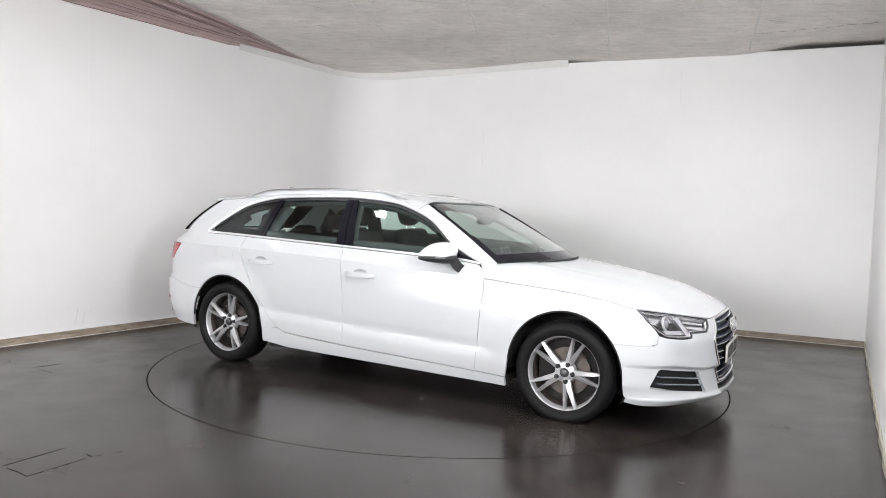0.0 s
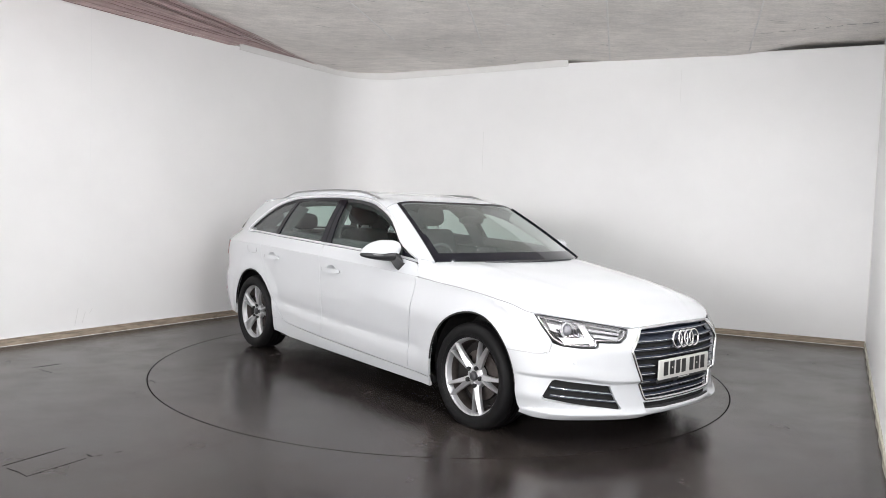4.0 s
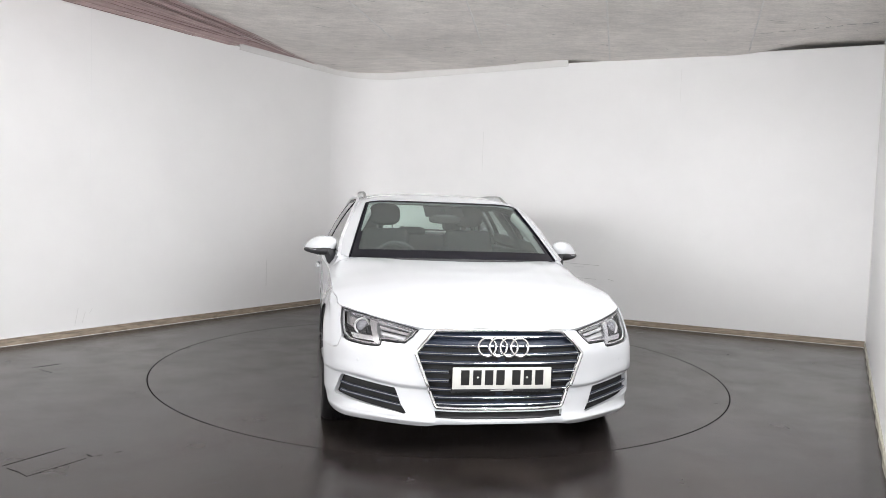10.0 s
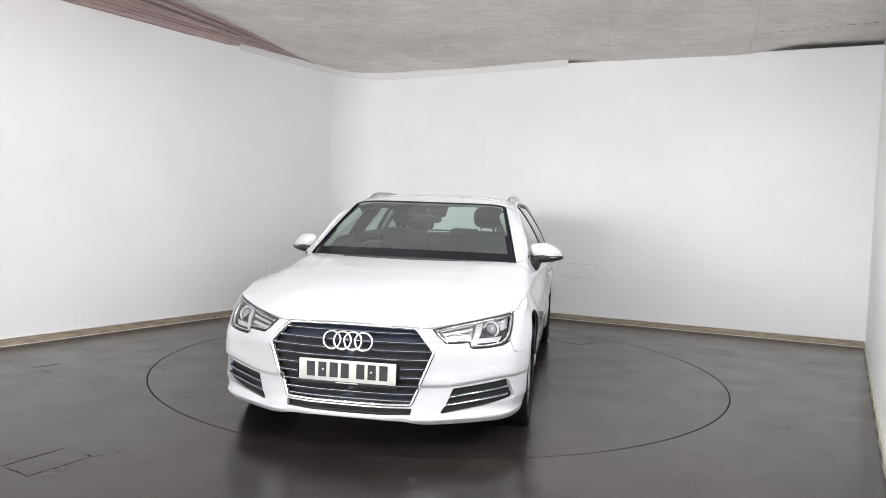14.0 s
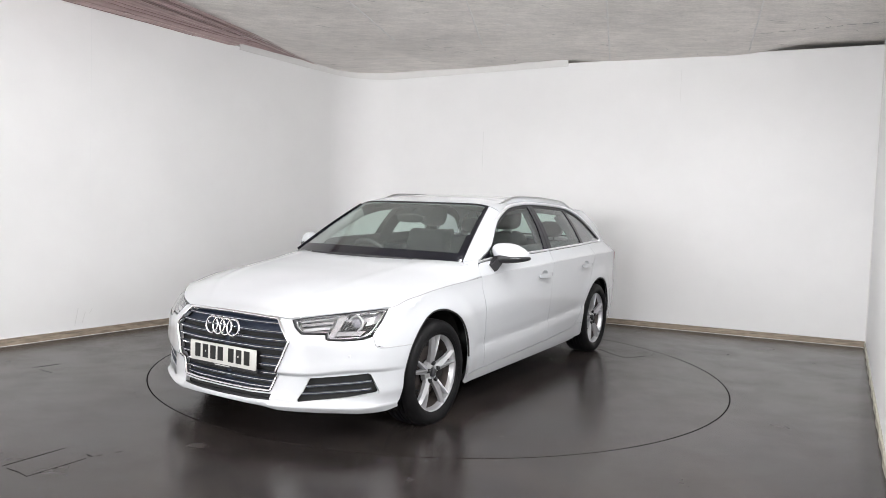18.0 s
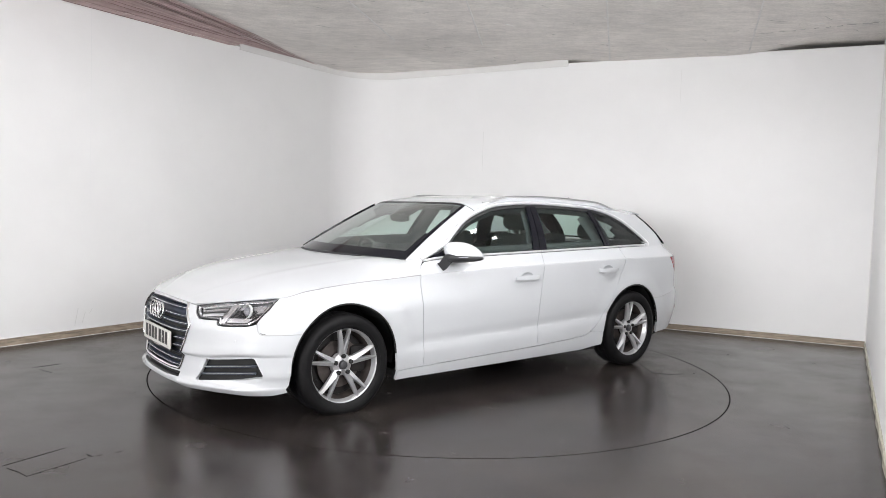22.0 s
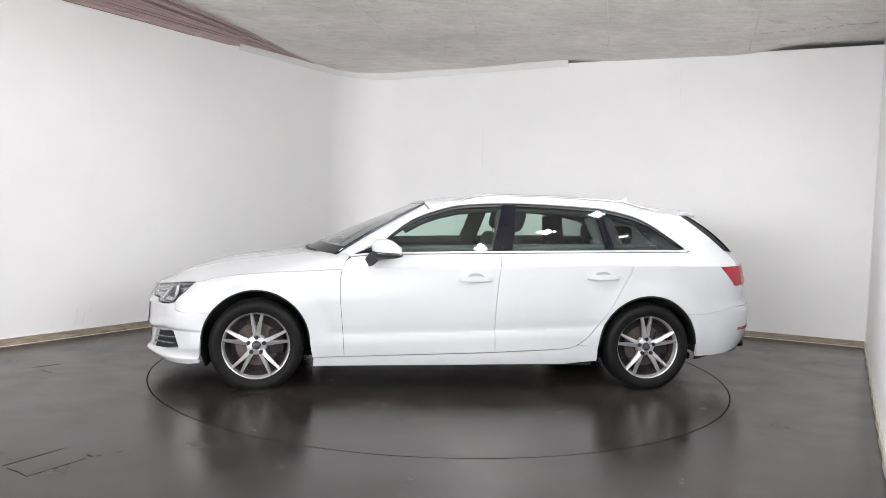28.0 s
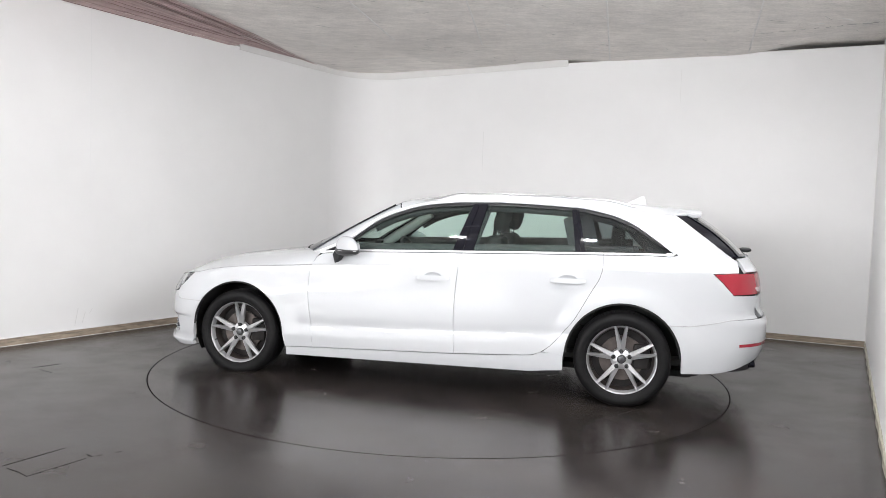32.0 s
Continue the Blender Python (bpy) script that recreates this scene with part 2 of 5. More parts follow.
# ---- the room: a booth with a rounded corner; the camera stands close to its right wall ----
T_L, N_L = Vector((.5354, .8446)), Vector((-.8446, .5354))      # along the left wall, and outward from it
T_B, N_B = Vector((.9169, -.3991)), Vector((.3991, .9169))
T_R, N_R = Vector((.484, .8751)), Vector((.8751, -.484))
CORNER = Vector((-1.2136, 3.9825))
RIGHT_CORNER = Vector((4.4132, 1.533))
LEFT_END = Vector((-8.80, -8.00))
REAR_END = Vector((-2.904, -11.697))
L_TAN, B_TAN = CORNER - T_L * .55, CORNER + T_B * .55
ARC_C = L_TAN - N_L * .642
WALL_T = 0.12


def corner_arc(offset, n=16):
    """Plan points round the rounded corner, offset metres outward of the wall's face."""
    a0, a1 = math.atan2(N_L.y, N_L.x), math.atan2(N_B.y, N_B.x)
    return [ARC_C + Vector((math.cos(a0 + (a1 - a0) * i / n), math.sin(a0 + (a1 - a0) * i / n))) * (.642 + offset) for i in range(n + 1)]


def slab_z(x, y):
    d = (x - 2.95) * .557 + (y - 1.16) * .83
    t = min(1.0, max(0.0, d / .8)) * min(1.0, max(0.0, (x * .9169 - y * .3991 - 2.0) / .8))
    back = min(1.0, max(0.0, (y - 2.0) / .8))
    left = min(1.0, max(0.0, (-1.5 - x) / .8))
    return max(3.034, 3.070 - .020 * min(0, x) ** 2) + .050 * back * math.exp(-((x - 1.2) / .5) ** 2) + .055 * left * left * (3 - 2 * left) + .085 * t * t * (3 - 2 * t)


def straight_wall(name, a, b, out, h0, h1, label):
    bm = bmesh.new()
    n = 20
    rows = []
    for i in range(n + 1):
        p = a.lerp(b, i / n)
        h = h0 + (h1 - h0) * i / n
        q = p + out * WALL_T
        rows.append([bm.verts.new((p.x, p.y, -.02)), bm.verts.new((p.x, p.y, h)), bm.verts.new((q.x, q.y, h)), bm.verts.new((q.x, q.y, -.02))])
    for r, q in zip(rows, rows[1:]):
        for j in range(4):
            bm.faces.new((r[j], r[(j + 1) % 4], q[(j + 1) % 4], q[j]))
    bm.faces.new(rows[0])
    bm.faces.new(rows[-1])
    return tagged(part(name, bm, WALL, smooth=False), label, "wall", kind="structure")


wall_left = straight_wall("wall_left", LEFT_END, L_TAN, N_L, 3.008, 3.0, "smooth white painted booth wall with faint joints")
wall_back = straight_wall("wall_back", B_TAN, RIGHT_CORNER + T_B * .02, N_B, 3.05, 3.106, "smooth white painted back wall with light scuffs")
wall_right = straight_wall("wall_right", REAR_END, RIGHT_CORNER + T_R * .15, N_R, 3.24, 3.24, "white painted side wall with a bare yellowed edge")
# the unseen rear wall is added, set far back so fill light spreads evenly
wall_rear = straight_wall("wall_rear", REAR_END + N_R * .1, LEFT_END + N_L * .1, Vector((-.5354, -.8446)), 3.2, 3.2, "plain white wall added to close the unseen side")
bm = bmesh.new()
inner, outer = corner_arc(0), corner_arc(WALL_T)
prev = None
for i, (p, q) in enumerate(zip(inner, outer)):
    h = 3.0 + .035 * i / (len(inner) - 1)
    ring = [bm.verts.new((p.x, p.y, -.02)), bm.verts.new((p.x, p.y, h)), bm.verts.new((q.x, q.y, h)), bm.verts.new((q.x, q.y, -.02))]
    if prev:
        for j in range(4):
            bm.faces.new((prev[j], prev[(j + 1) % 4], ring[(j + 1) % 4], ring[j]))
    prev = ring
wall_corner = tagged(part("wall_corner", bm, WALL, sharp=60), "rounded white wall corner of the booth", "wall", kind="structure")


def strip_on_path(name, pts, out, z0, z1, thick, mat, label, cat, z0b=None, z1b=None):
    """A strip that runs along plan points on a wall's face, thick metres into the room."""
    bm = bmesh.new()
    prev = None
    n = len(pts)
    for i, (p, o) in enumerate(zip(pts, out)):
        t = i / (n - 1)
        lo, hi = z0 + ((z0b if z0b is not None else z0) - z0) * t, z1 + ((z1b if z1b is not None else z1) - z1) * t
        q, p2 = p - o * thick, p + o * .004
        ring = [bm.verts.new((q.x, q.y, lo)), bm.verts.new((q.x, q.y, hi - .004)), bm.verts.new((p2.x, p2.y, hi)), bm.verts.new((p2.x, p2.y, lo))]
        if prev:
            for j in range(4):
                bm.faces.new((prev[j], prev[(j + 1) % 4], ring[(j + 1) % 4], ring[j]))
        else:
            bm.faces.new(ring)
        prev = ring
    bm.faces.new(prev)
    return tagged(part(name, bm, mat, sharp=50), label, cat, kind="structure")


def arc_outs(n=16):
    return [(p - ARC_C).normalized() for p in corner_arc(0, n)]


# the low worn skirting along the left, rounded and back walls
sk = [LEFT_END.lerp(L_TAN, i / 30) for i in range(30)] + corner_arc(0) + [B_TAN.lerp(RIGHT_CORNER, i / 30) for i in range(1, 31)]
so = [N_L] * 30 + arc_outs() + [N_B] * 30
strip_on_path("skirting", sk, so, 0.0, .064, .016, SKIRT, "low brown worn wood skirting with a pale top edge", "skirting")
strip_on_path("skirting_cap", sk, so, .064, .071, .012, WALL_TRIM, "thin pale bead on top of the skirting", "trim")
strip_on_path("skirting_foot", sk, so, 0.0, .006, .024, WALL_TRIM, "thin pale sealant line at the foot of the skirting", "trim")
# white cover strip under the slab
tr = [L_TAN - T_L * (1.55 - 1.55 * i / 12) for i in range(12)] + corner_arc(0) + [B_TAN + T_B * (2.32 * i / 14) for i in range(1, 15)]
to = [N_L] * 12 + arc_outs() + [N_B] * 14
strip_on_path("cover_strip", tr[:29], to[:29], 2.966, 3.036, .014, WALL_TRIM, "white cover strip along the top of the wall", "trim", 2.970, 3.066)
strip_on_path("cover_strip", tr[28:], to[28:], 2.970, 3.066, .014, WALL_TRIM, "white cover strip along the top of the wall", "trim", 3.036, 3.122)
# yellowed sealant at the foot and corner of the right wall
rp = [RIGHT_CORNER - T_R * (4.9 * i / 40) for i in range(41)]
rj = [p - N_R * (.004 * math.sin(i * 1.7)) for i, p in enumerate(rp)]
strip_on_path("sealant_line", rj, [N_R] * 41, 0.0, .05, .014, SEALANT, "yellowed uneven sealant strip along the wall's foot", "trim")
strip_on_path("corner_bead", [RIGHT_CORNER - T_R * .05, RIGHT_CORNER - T_R * .01], [N_R] * 2, 0.05, 3.2, .008, WALL_TRIM, "pale corner bead between two walls", "trim")


def wall_line(name, p, along, out, z0, z1, w, mat, parent, slant=0.0):
    a, b = p - along * w / 2, p + along * w / 2
    f = out * -.0025
    vs = [(a + f), (b + f)]
    o2 = along * slant
    verts = [(vs[0].x, vs[0].y, z0), (vs[1].x, vs[1].y, z0), (vs[1].x + o2.x, vs[1].y + o2.y, z1), (vs[0].x + o2.x, vs[0].y + o2.y, z1)]
    back = [(x + out.x * .003, y + out.y * .003, z) for x, y, z in verts]
    return raw(name, verts + back, [(0, 1, 2, 3), (0, 4, 5, 1), (1, 5, 6, 2), (2, 6, 7, 3), (3, 7, 4, 0)], mat, parent, smooth=False)


wall_line("joint", L_TAN - T_L * 3.28, T_L, N_L, 1.2, 3.0, .005, LAMP_FRAME, wall_left)
wall_line("joint", L_TAN - T_L * 1.08, T_L, N_L, .30, .60, .004, SEAM, wall_left)
wall_line("joint", B_TAN + T_B * 1.27, T_B, N_B, 1.78, 2.27, .005, SEAM, wall_back)
wall_line("joint", B_TAN + T_B * 3.62, T_B, N_B, 2.55, 2.95, .003, WALL_TRIM, wall_back)
for d0, d1, z0, z1 in ((2.38, 2.80, .683, .672), (2.36, 2.77, .517, .507), (2.50, 2.62, .64, .645), (2.9, 2.98, .52, .50)):
    a, b = B_TAN + T_B * d0, B_TAN + T_B * d1
    f = N_B * -.003
    raw("scuff", [(a.x + f.x, a.y + f.y, z0), (b.x + f.x, b.y + f.y, z1), (b.x + f.x, b.y + f.y, z1 + .006), (a.x + f.x, a.y + f.y, z0 + .004)], [(0, 1, 2, 3)], SCUFF, wall_back, smooth=False)
for d0, z0, h in ((3.35, .12, .10), (3.42, .10, .16), (3.28, .2, .05)):
    wall_line("scuff", L_TAN - T_L * d0, T_L, N_L, z0, z0 + h, .006, SEAM, wall_left, .03)

# ceiling slab with cast seams
bm = bmesh.new()
nx, ny = 66, 74
lo = [[bm.verts.new((-10 + .25 * i, -13 + .25 * j, slab_z(-10 + .25 * i, -13 + .25 * j) + .004 * noise.noise((i * .45, j * .45, 0)))) for j in range(ny + 1)] for i in range(nx + 1)]
for i in range(nx):
    for j in range(ny):
        bm.faces.new((lo[i][j], lo[i][j + 1], lo[i + 1][j + 1], lo[i + 1][j]))
top = bmesh.ops.extrude_face_region(bm, geom=list(bm.faces))
bmesh.ops.translate(bm, vec=(0, 0, .22), verts=[v for v in top["geom"] if isinstance(v, bmesh.types.BMVert)])
ceiling = tagged(part("ceiling", bm, CONCRETE, sharp=50), "raw grey concrete ceiling slab with scratches and cast seams", "ceiling", kind="structure")
seam_bm = bmesh.new()
for (x0, y0), (x1, y1) in (((1.16, -.3), (1.86, 2.6)), ((2.40, -.3), (3.2, 1.95)), ((.03, -.3), (.34, 2.0)), ((-.95, .2), (-.6, 1.9))):
    pts = [(x0 + (x1 - x0) * k / 14 + .002 * math.sin(k * 2.1), y0 + (y1 - y0) * k / 14) for k in range(15)]
    sweep([(x, y, slab_z(x, y) - .002) for x, y in pts], oval(.0075, .005, 8), bm=seam_bm)
part("cast_seams", seam_bm, CONCRETE_SEAM, ceiling)
rnd = random.Random(4)
marks = {SEAM: bmesh.new(), CRACK: bmesh.new()}
for k in range(140):
    x, y = rnd.uniform(-2.2, 4.0), rnd.uniform(.1, 3.3)
    ln, an = rnd.uniform(.02, .22), rnd.gauss(.55, .45)
    mk = SEAM if k % 2 else CRACK
    sweep([(x + t * ln * math.cos(an), y + t * ln * math.sin(an) + .006 * math.sin(t * 7 + k), slab_z(x, y) - .001) for t in (0, .33, .66, 1)],
                          oval(rnd.uniform(.0012, .003), .0022, 6), taper=lambda t: 1.02 - .9 * abs(2 * t - 1), bm=marks[mk])
part("pale_scratches", marks[SEAM], SEAM, ceiling)
part("dark_scratches", marks[CRACK], CRACK, ceiling)
crack_bm = bmesh.new()
for k in range(11):
    x, y = 2.95 + .88 * k / 11 + rnd.uniform(-.02, .02), 1.16 - .59 * k / 11 + rnd.uniform(-.012, .012)
    sweep([(x + t * rnd.uniform(.03, .07), y - t * .03 + .004 * rnd.uniform(-1, 1), slab_z(x, y) - .001) for t in (0, .5, 1)], oval(rnd.uniform(.001, .003), .003, 6), bm=crack_bm)
part("spalled_edge", crack_bm, CRACK, ceiling)

def ramp(a, b, x):
    t = min(1.0, max(0.0, (x - a) / (b - a)))
    return t * t * (3 - 2 * t)


# pleated brown sheet gathered along the left wall's top
bm = bmesh.new()
n_u, n_v = 50, 130
grid = []
for i in range(n_u + 1):
    t = i / n_u
    base = L_TAN - T_L * (5.2 * (1 - t) - .05)
    wide = .05 + 1.36 * (1 - t) ** 1.15
    row = []
    for j in range(n_v + 1):
        v = j / n_v
        p = base - N_L * (-.06 + wide * v)
        fold = abs(math.sin(math.pi * (10 * v ** 1.45 + .12 * math.sin(t * 5 + v * 9)))) ** .8
        deep = (1 - .75 * ramp(.64, .71, t)) * (.115 - .075 * v) * (.18 + .82 * min(1, wide / .9))
        z = slab_z(p.x, p.y) - .005 - deep * fold - .008 * (.5 + .5 * math.sin(v * 83 + t * 6)) * (1 - .6 * v)
        edge = max(0.0, 1 - (-.06 + wide * v) / .10) if v < .5 else 0.0
        z += (2.986 + .055 * ramp(.672, .70, t) - z) * min(1.0, edge) ** 1.5
        row.append(bm.verts.new((p.x, p.y, z)))
    grid.append(row)
for j in range(n_v):
    v = j / n_v
    keep = rnd.random() < 1.55 - 1.15 * v
    i0, i1 = (0, n_u) if v < .42 else (0, int(n_u * rnd.uniform(.55, 1.0)))
    for i in range(i0, i1 if keep else 0):
        bm.faces.new((grid[i][j], grid[i + 1][j], grid[i + 1][j + 1], grid[i][j + 1]))
spots = [[v.co.copy() for v in row] for row in grid]
bmesh.ops.delete(bm, geom=[v for v in bm.verts if not v.link_faces], context="VERTS")
# dark and pale streaks colour in the folds' shaded grooves and lit ridges
streak_bm = {GROOVE_SHADE: bmesh.new(), RIDGE_LIGHT: bmesh.new()}
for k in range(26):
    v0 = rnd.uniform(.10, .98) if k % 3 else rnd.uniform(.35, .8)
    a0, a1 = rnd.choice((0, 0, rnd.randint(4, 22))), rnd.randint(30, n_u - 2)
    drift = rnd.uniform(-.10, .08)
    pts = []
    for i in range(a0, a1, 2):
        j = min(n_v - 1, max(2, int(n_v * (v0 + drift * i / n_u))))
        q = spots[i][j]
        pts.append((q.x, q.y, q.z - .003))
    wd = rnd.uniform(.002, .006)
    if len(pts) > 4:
        sweep(pts, oval(wd, .003, 6), taper=lambda t: 1.05 - .9 * abs(2 * t - 1), bm=streak_bm[GROOVE_SHADE if k % 5 else RIDGE_LIGHT])
sheet = tagged(part("pleated_sheet", bm, SHEET, sharp=80), "brown pleated sheet gathered under the concrete ceiling along a wall", "sheet")

part("groove_shade_streaks", streak_bm[GROOVE_SHADE], GROOVE_SHADE, sheet)
part("ridge_light_streaks", streak_bm[RIDGE_LIGHT], RIDGE_LIGHT, sheet)

# floor: one sheet with a round opening, and the turntable that fills it
TABLE_R = 2.238
bm = bmesh.new()
n = 160
ring = [bm.verts.new((TABLE_R * math.cos(2 * math.pi * i / n), TABLE_R * math.sin(2 * math.pi * i / n), 0)) for i in range(n)]
far = [bm.verts.new((14.5 * math.cos(2 * math.pi * i / n), 14.5 * math.sin(2 * math.pi * i / n), 0)) for i in range(n)]
low = [bm.verts.new((v.co.x, v.co.y, -.05)) for v in ring]
for i in range(n):
    k = (i + 1) % n
    bm.faces.new((ring[i], far[i], far[k], ring[k]))
    bm.faces.new((ring[i], ring[k], low[k], low[i]))
tagged(part("floor", bm, FLOOR, smooth=False), "dark grey flecked vinyl floor with a dull sheen", "floor", kind="structure")
tagged(part("floor_pit", lathe([(0, -.049), (TABLE_R + .05, -.049)], 64, "z"), GAP, smooth=False), "dark pit under the turntable's edge", "floor", kind="structure")
turntable = tagged(part("turntable", lathe([(0, 0), (TABLE_R - .009, 0), (TABLE_R - .009, -.04)], 160, "z"), FLOOR, smooth=False),
                   "round dark vinyl turntable set flush in the floor", "turntable")


def floor_cut(parent, pts, w=.007, z=.0015):
    bm = sweep([(x, y, z) for x, y in pts], [(-w / 2, -.0014), (w / 2, -.0014), (w / 2, .0006), (-w / 2, .0006)], taper=lambda t: .4 + .6 * math.sin(math.pi * (.12 + .8 * t)))
    ob = part("cut_mark", bm, SCRATCH, parent, smooth=False)
    return ob


floor_ob = bpy.data.objects["floor"]
for pts, w in ((((-3.017, -.602), (-2.95, -.52), (-2.891, -.445)), .0045), (((-2.942, -.647), (-2.802, -.735)), .002), (((-2.045, -2.553), (-1.97, -2.42), (-1.893, -2.28)), .003),
               (((-2.008, -2.579), (-1.93, -2.62), (-1.859, -2.672)), .003), (((-1.863, -2.666), (-1.79, -2.545), (-1.718, -2.412)), .0028), (((-1.742, -2.360), (-1.72, -2.378), (-1.700, -2.388)), .005),
               (((-1.685, -2.376), (-1.665, -2.358)), .003), (((-1.62, -2.322), (-1.596, -2.300)), .0025)):
    floor_cut(floor_ob, pts, w)
# cut marks that turn with the table
for pts in (((-1.564, .832), (-1.355, 1.114)), ((-1.345, 1.116), (-1.43, 1.215), (-1.557, 1.274)), ((-.70, -2.085), (-.66, -2.13)), ((-.61, -2.096), (-.71, -2.09))):
    floor_cut(turntable, pts, .004)

# flat lamp panels on the slab, above and behind the camera's view
def ceiling_light(x, y, wx=1.2, wy=.6, turn=0.0):
    z = slab_z(x, y)
    base = tagged(new("ceiling_light"), "flat white rectangular ceiling light panel, lit", "ceiling light", "ceiling light panels")
    base.matrix_basis = pose(x, y, z - .03, 0, 0, turn)
    part("frame", sweep([(-wx / 2, -wy / 2, 0), (wx / 2, -wy / 2, 0), (wx / 2, wy / 2, 0), (-wx / 2, wy / 2, 0)], box_section(.03, .05), closed=True), LAMP_FRAME, base, smooth=False)
    raw("diffuser", [(-wx / 2, -wy / 2, -.01), (-wx / 2, wy / 2, -.01), (wx / 2, wy / 2, -.01), (wx / 2, -wy / 2, -.01)], [(0, 1, 2, 3)], LAMP, base, smooth=False)


# the last panel is an extra unseen one that lifts the right-hand side
for x, y in ((.90, -2.40), (1.43, -1.60), (1.98, -.80), (2.70, -.55), (-.75, -1.95), (.35, -.55), (-1.75, -.60), (-3.85, -.55), (2.75, -1.55)):
    ceiling_light(x, y, .18, .18, turn=57.6)


# added fill light, out of view: two tall banks on the far rear wall, a small one on the side wall beside the camera
def fill_bank(p, inward, wx=1.5, wz=1.7, zc=1.55):
    base = tagged(new("fill_bank"), "added fill light panel on an unseen wall stretch, lit", "light panel", "wall light panels")
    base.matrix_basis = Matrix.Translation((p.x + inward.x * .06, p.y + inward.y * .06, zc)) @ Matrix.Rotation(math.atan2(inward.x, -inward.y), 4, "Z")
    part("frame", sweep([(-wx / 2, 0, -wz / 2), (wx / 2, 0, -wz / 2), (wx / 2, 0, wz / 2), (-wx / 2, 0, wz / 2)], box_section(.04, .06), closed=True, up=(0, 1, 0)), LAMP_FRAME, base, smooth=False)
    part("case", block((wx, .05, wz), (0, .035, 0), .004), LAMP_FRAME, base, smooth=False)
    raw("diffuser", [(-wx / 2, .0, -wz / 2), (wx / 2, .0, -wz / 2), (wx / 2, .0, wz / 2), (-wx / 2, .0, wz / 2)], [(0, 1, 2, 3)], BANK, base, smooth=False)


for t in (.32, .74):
    fill_bank(REAR_END.lerp(LEFT_END, t), Vector((.5354, .8446)), 3.3, 1.7, 2.1)
fill_bank(REAR_END + T_R * 8.9, -N_R, 1.2, 1.3, 2.0)


# ---- the car ----
from mathutils.geometry import delaunay_2d_cdt


def curve(*pts):
    """A smooth monotone curve through (x, y) pairs."""
    pts = sorted(pts)
    xs, ys = [p[0] for p in pts], [p[1] for p in pts]
    n = len(xs)
    d = [(ys[i + 1] - ys[i]) / (xs[i + 1] - xs[i]) for i in range(n - 1)]
    m = [d[0]] + [0 if d[i - 1] * d[i] <= 0 else 2 * d[i - 1] * d[i] / (d[i - 1] + d[i]) for i in range(1, n - 1)] + [d[-1]]

    def f(x):
        if x <= xs[0]:
            return ys[0] + m[0] * (x - xs[0])
        if x >= xs[-1]:
            return ys[-1] + m[-1] * (x - xs[-1])
        i = 0
        while x > xs[i + 1]:
            i += 1
        h = xs[i + 1] - xs[i]
        t = (x - xs[i]) / h
        return ((1 + 2 * t) * (1 - t) ** 2 * ys[i] + t * (1 - t) ** 2 * h * m[i]
                + t * t * (3 - 2 * t) * ys[i + 1] + t * t * (t - 1) * h * m[i + 1])
    return f


def strand(pts, step=0.02):
    """A Catmull-Rom line through points of any dimension, sampled about every step metres."""
    out = []
    q = [pts[0]] + list(pts) + [pts[-1]]
    for i in range(1, len(q) - 2):
        a, b, c, e = q[i - 1], q[i], q[i + 1], q[i + 2]
        n = max(1, int(math.dist(b, c) / step))
        for k in range(n):
            t = k / n
            out.append(tuple(0.5 * (2 * b[j] + (c[j] - a[j]) * t + (2 * a[j] - 5 * b[j] + 4 * c[j] - e[j]) * t * t
                                    + (3 * b[j] - a[j] - 3 * c[j] + e[j]) * t ** 3) for j in range(len(b))))
    return out + [tuple(pts[-1])]


# The car's plan outline at bumper height, nose to tail; x = 0 at the front axle.
PLAN = strand([(.862, 0), (.860, .12), (.850, .26), (.808, .45), (.73, .60), (.655, .70), (.595, .77), (.52, .826), (.41, .868),
               (.28, .892), (.1, .905), (-.2, .912), (-.8, .917), (-1.5, .919), (-2.2, .916), (-2.8, .908), (-3.1, .897),
               (-3.35, .876), (-3.50, .845), (-3.60, .80), (-3.67, .74), (-3.735, .65), (-3.785, .5), (-3.82, .3), (-3.835, .12), (-3.84, 0)], .01)
ARC = [0.0]
for _a, _b in zip(PLAN, PLAN[1:]):
    ARC.append(ARC[-1] + math.dist(_a, _b))
ARC_NP, PLAN_X, PLAN_Y = np.array(ARC), np.array([p[0] for p in PLAN]), np.array([p[1] for p in PLAN])
shoulder = curve((.9, .733), (.42, .728), (.255, .763), (.11, .786), (-.13, .809), (-.35, .823), (-.56, .838), (-1.33, .878), (-2.15, .906), (-2.61, .919), (-3.2, .926), (-3.6, .928))
belt = curve((0, .89), (-.62, .932), (-.77, .950), (-1.34, .977), (-1.7, .989), (-2.39, 1.012), (-3.1, 1.028), (-3.8, 1.03))
crease = curve((.3, .35), (-.6, .385), (-1.245, .405), (-1.9, .434), (-2.34, .456), (-2.6, .47))
nose = curve((.12, -.10), (.150, -.022), (.18, .012), (.197, .025), (.204, .021), (.214, .005), (.24, -.004), (.28, -.012), (.355, -.018), (.372, .004), (.380, .008), (.45, .002), (.53, 0),
             (.60, -.018), (.66, -.056), (.72, -.118), (.78, -.20))
tail = curve((.2, .11), (.30, .06), (.42, .012), (.50, 0), (.585, 0), (.625, .02), (.66, .045), (.80, .055), (.93, .085), (1.03, .14), (1.08, .15), (1.40, .155))


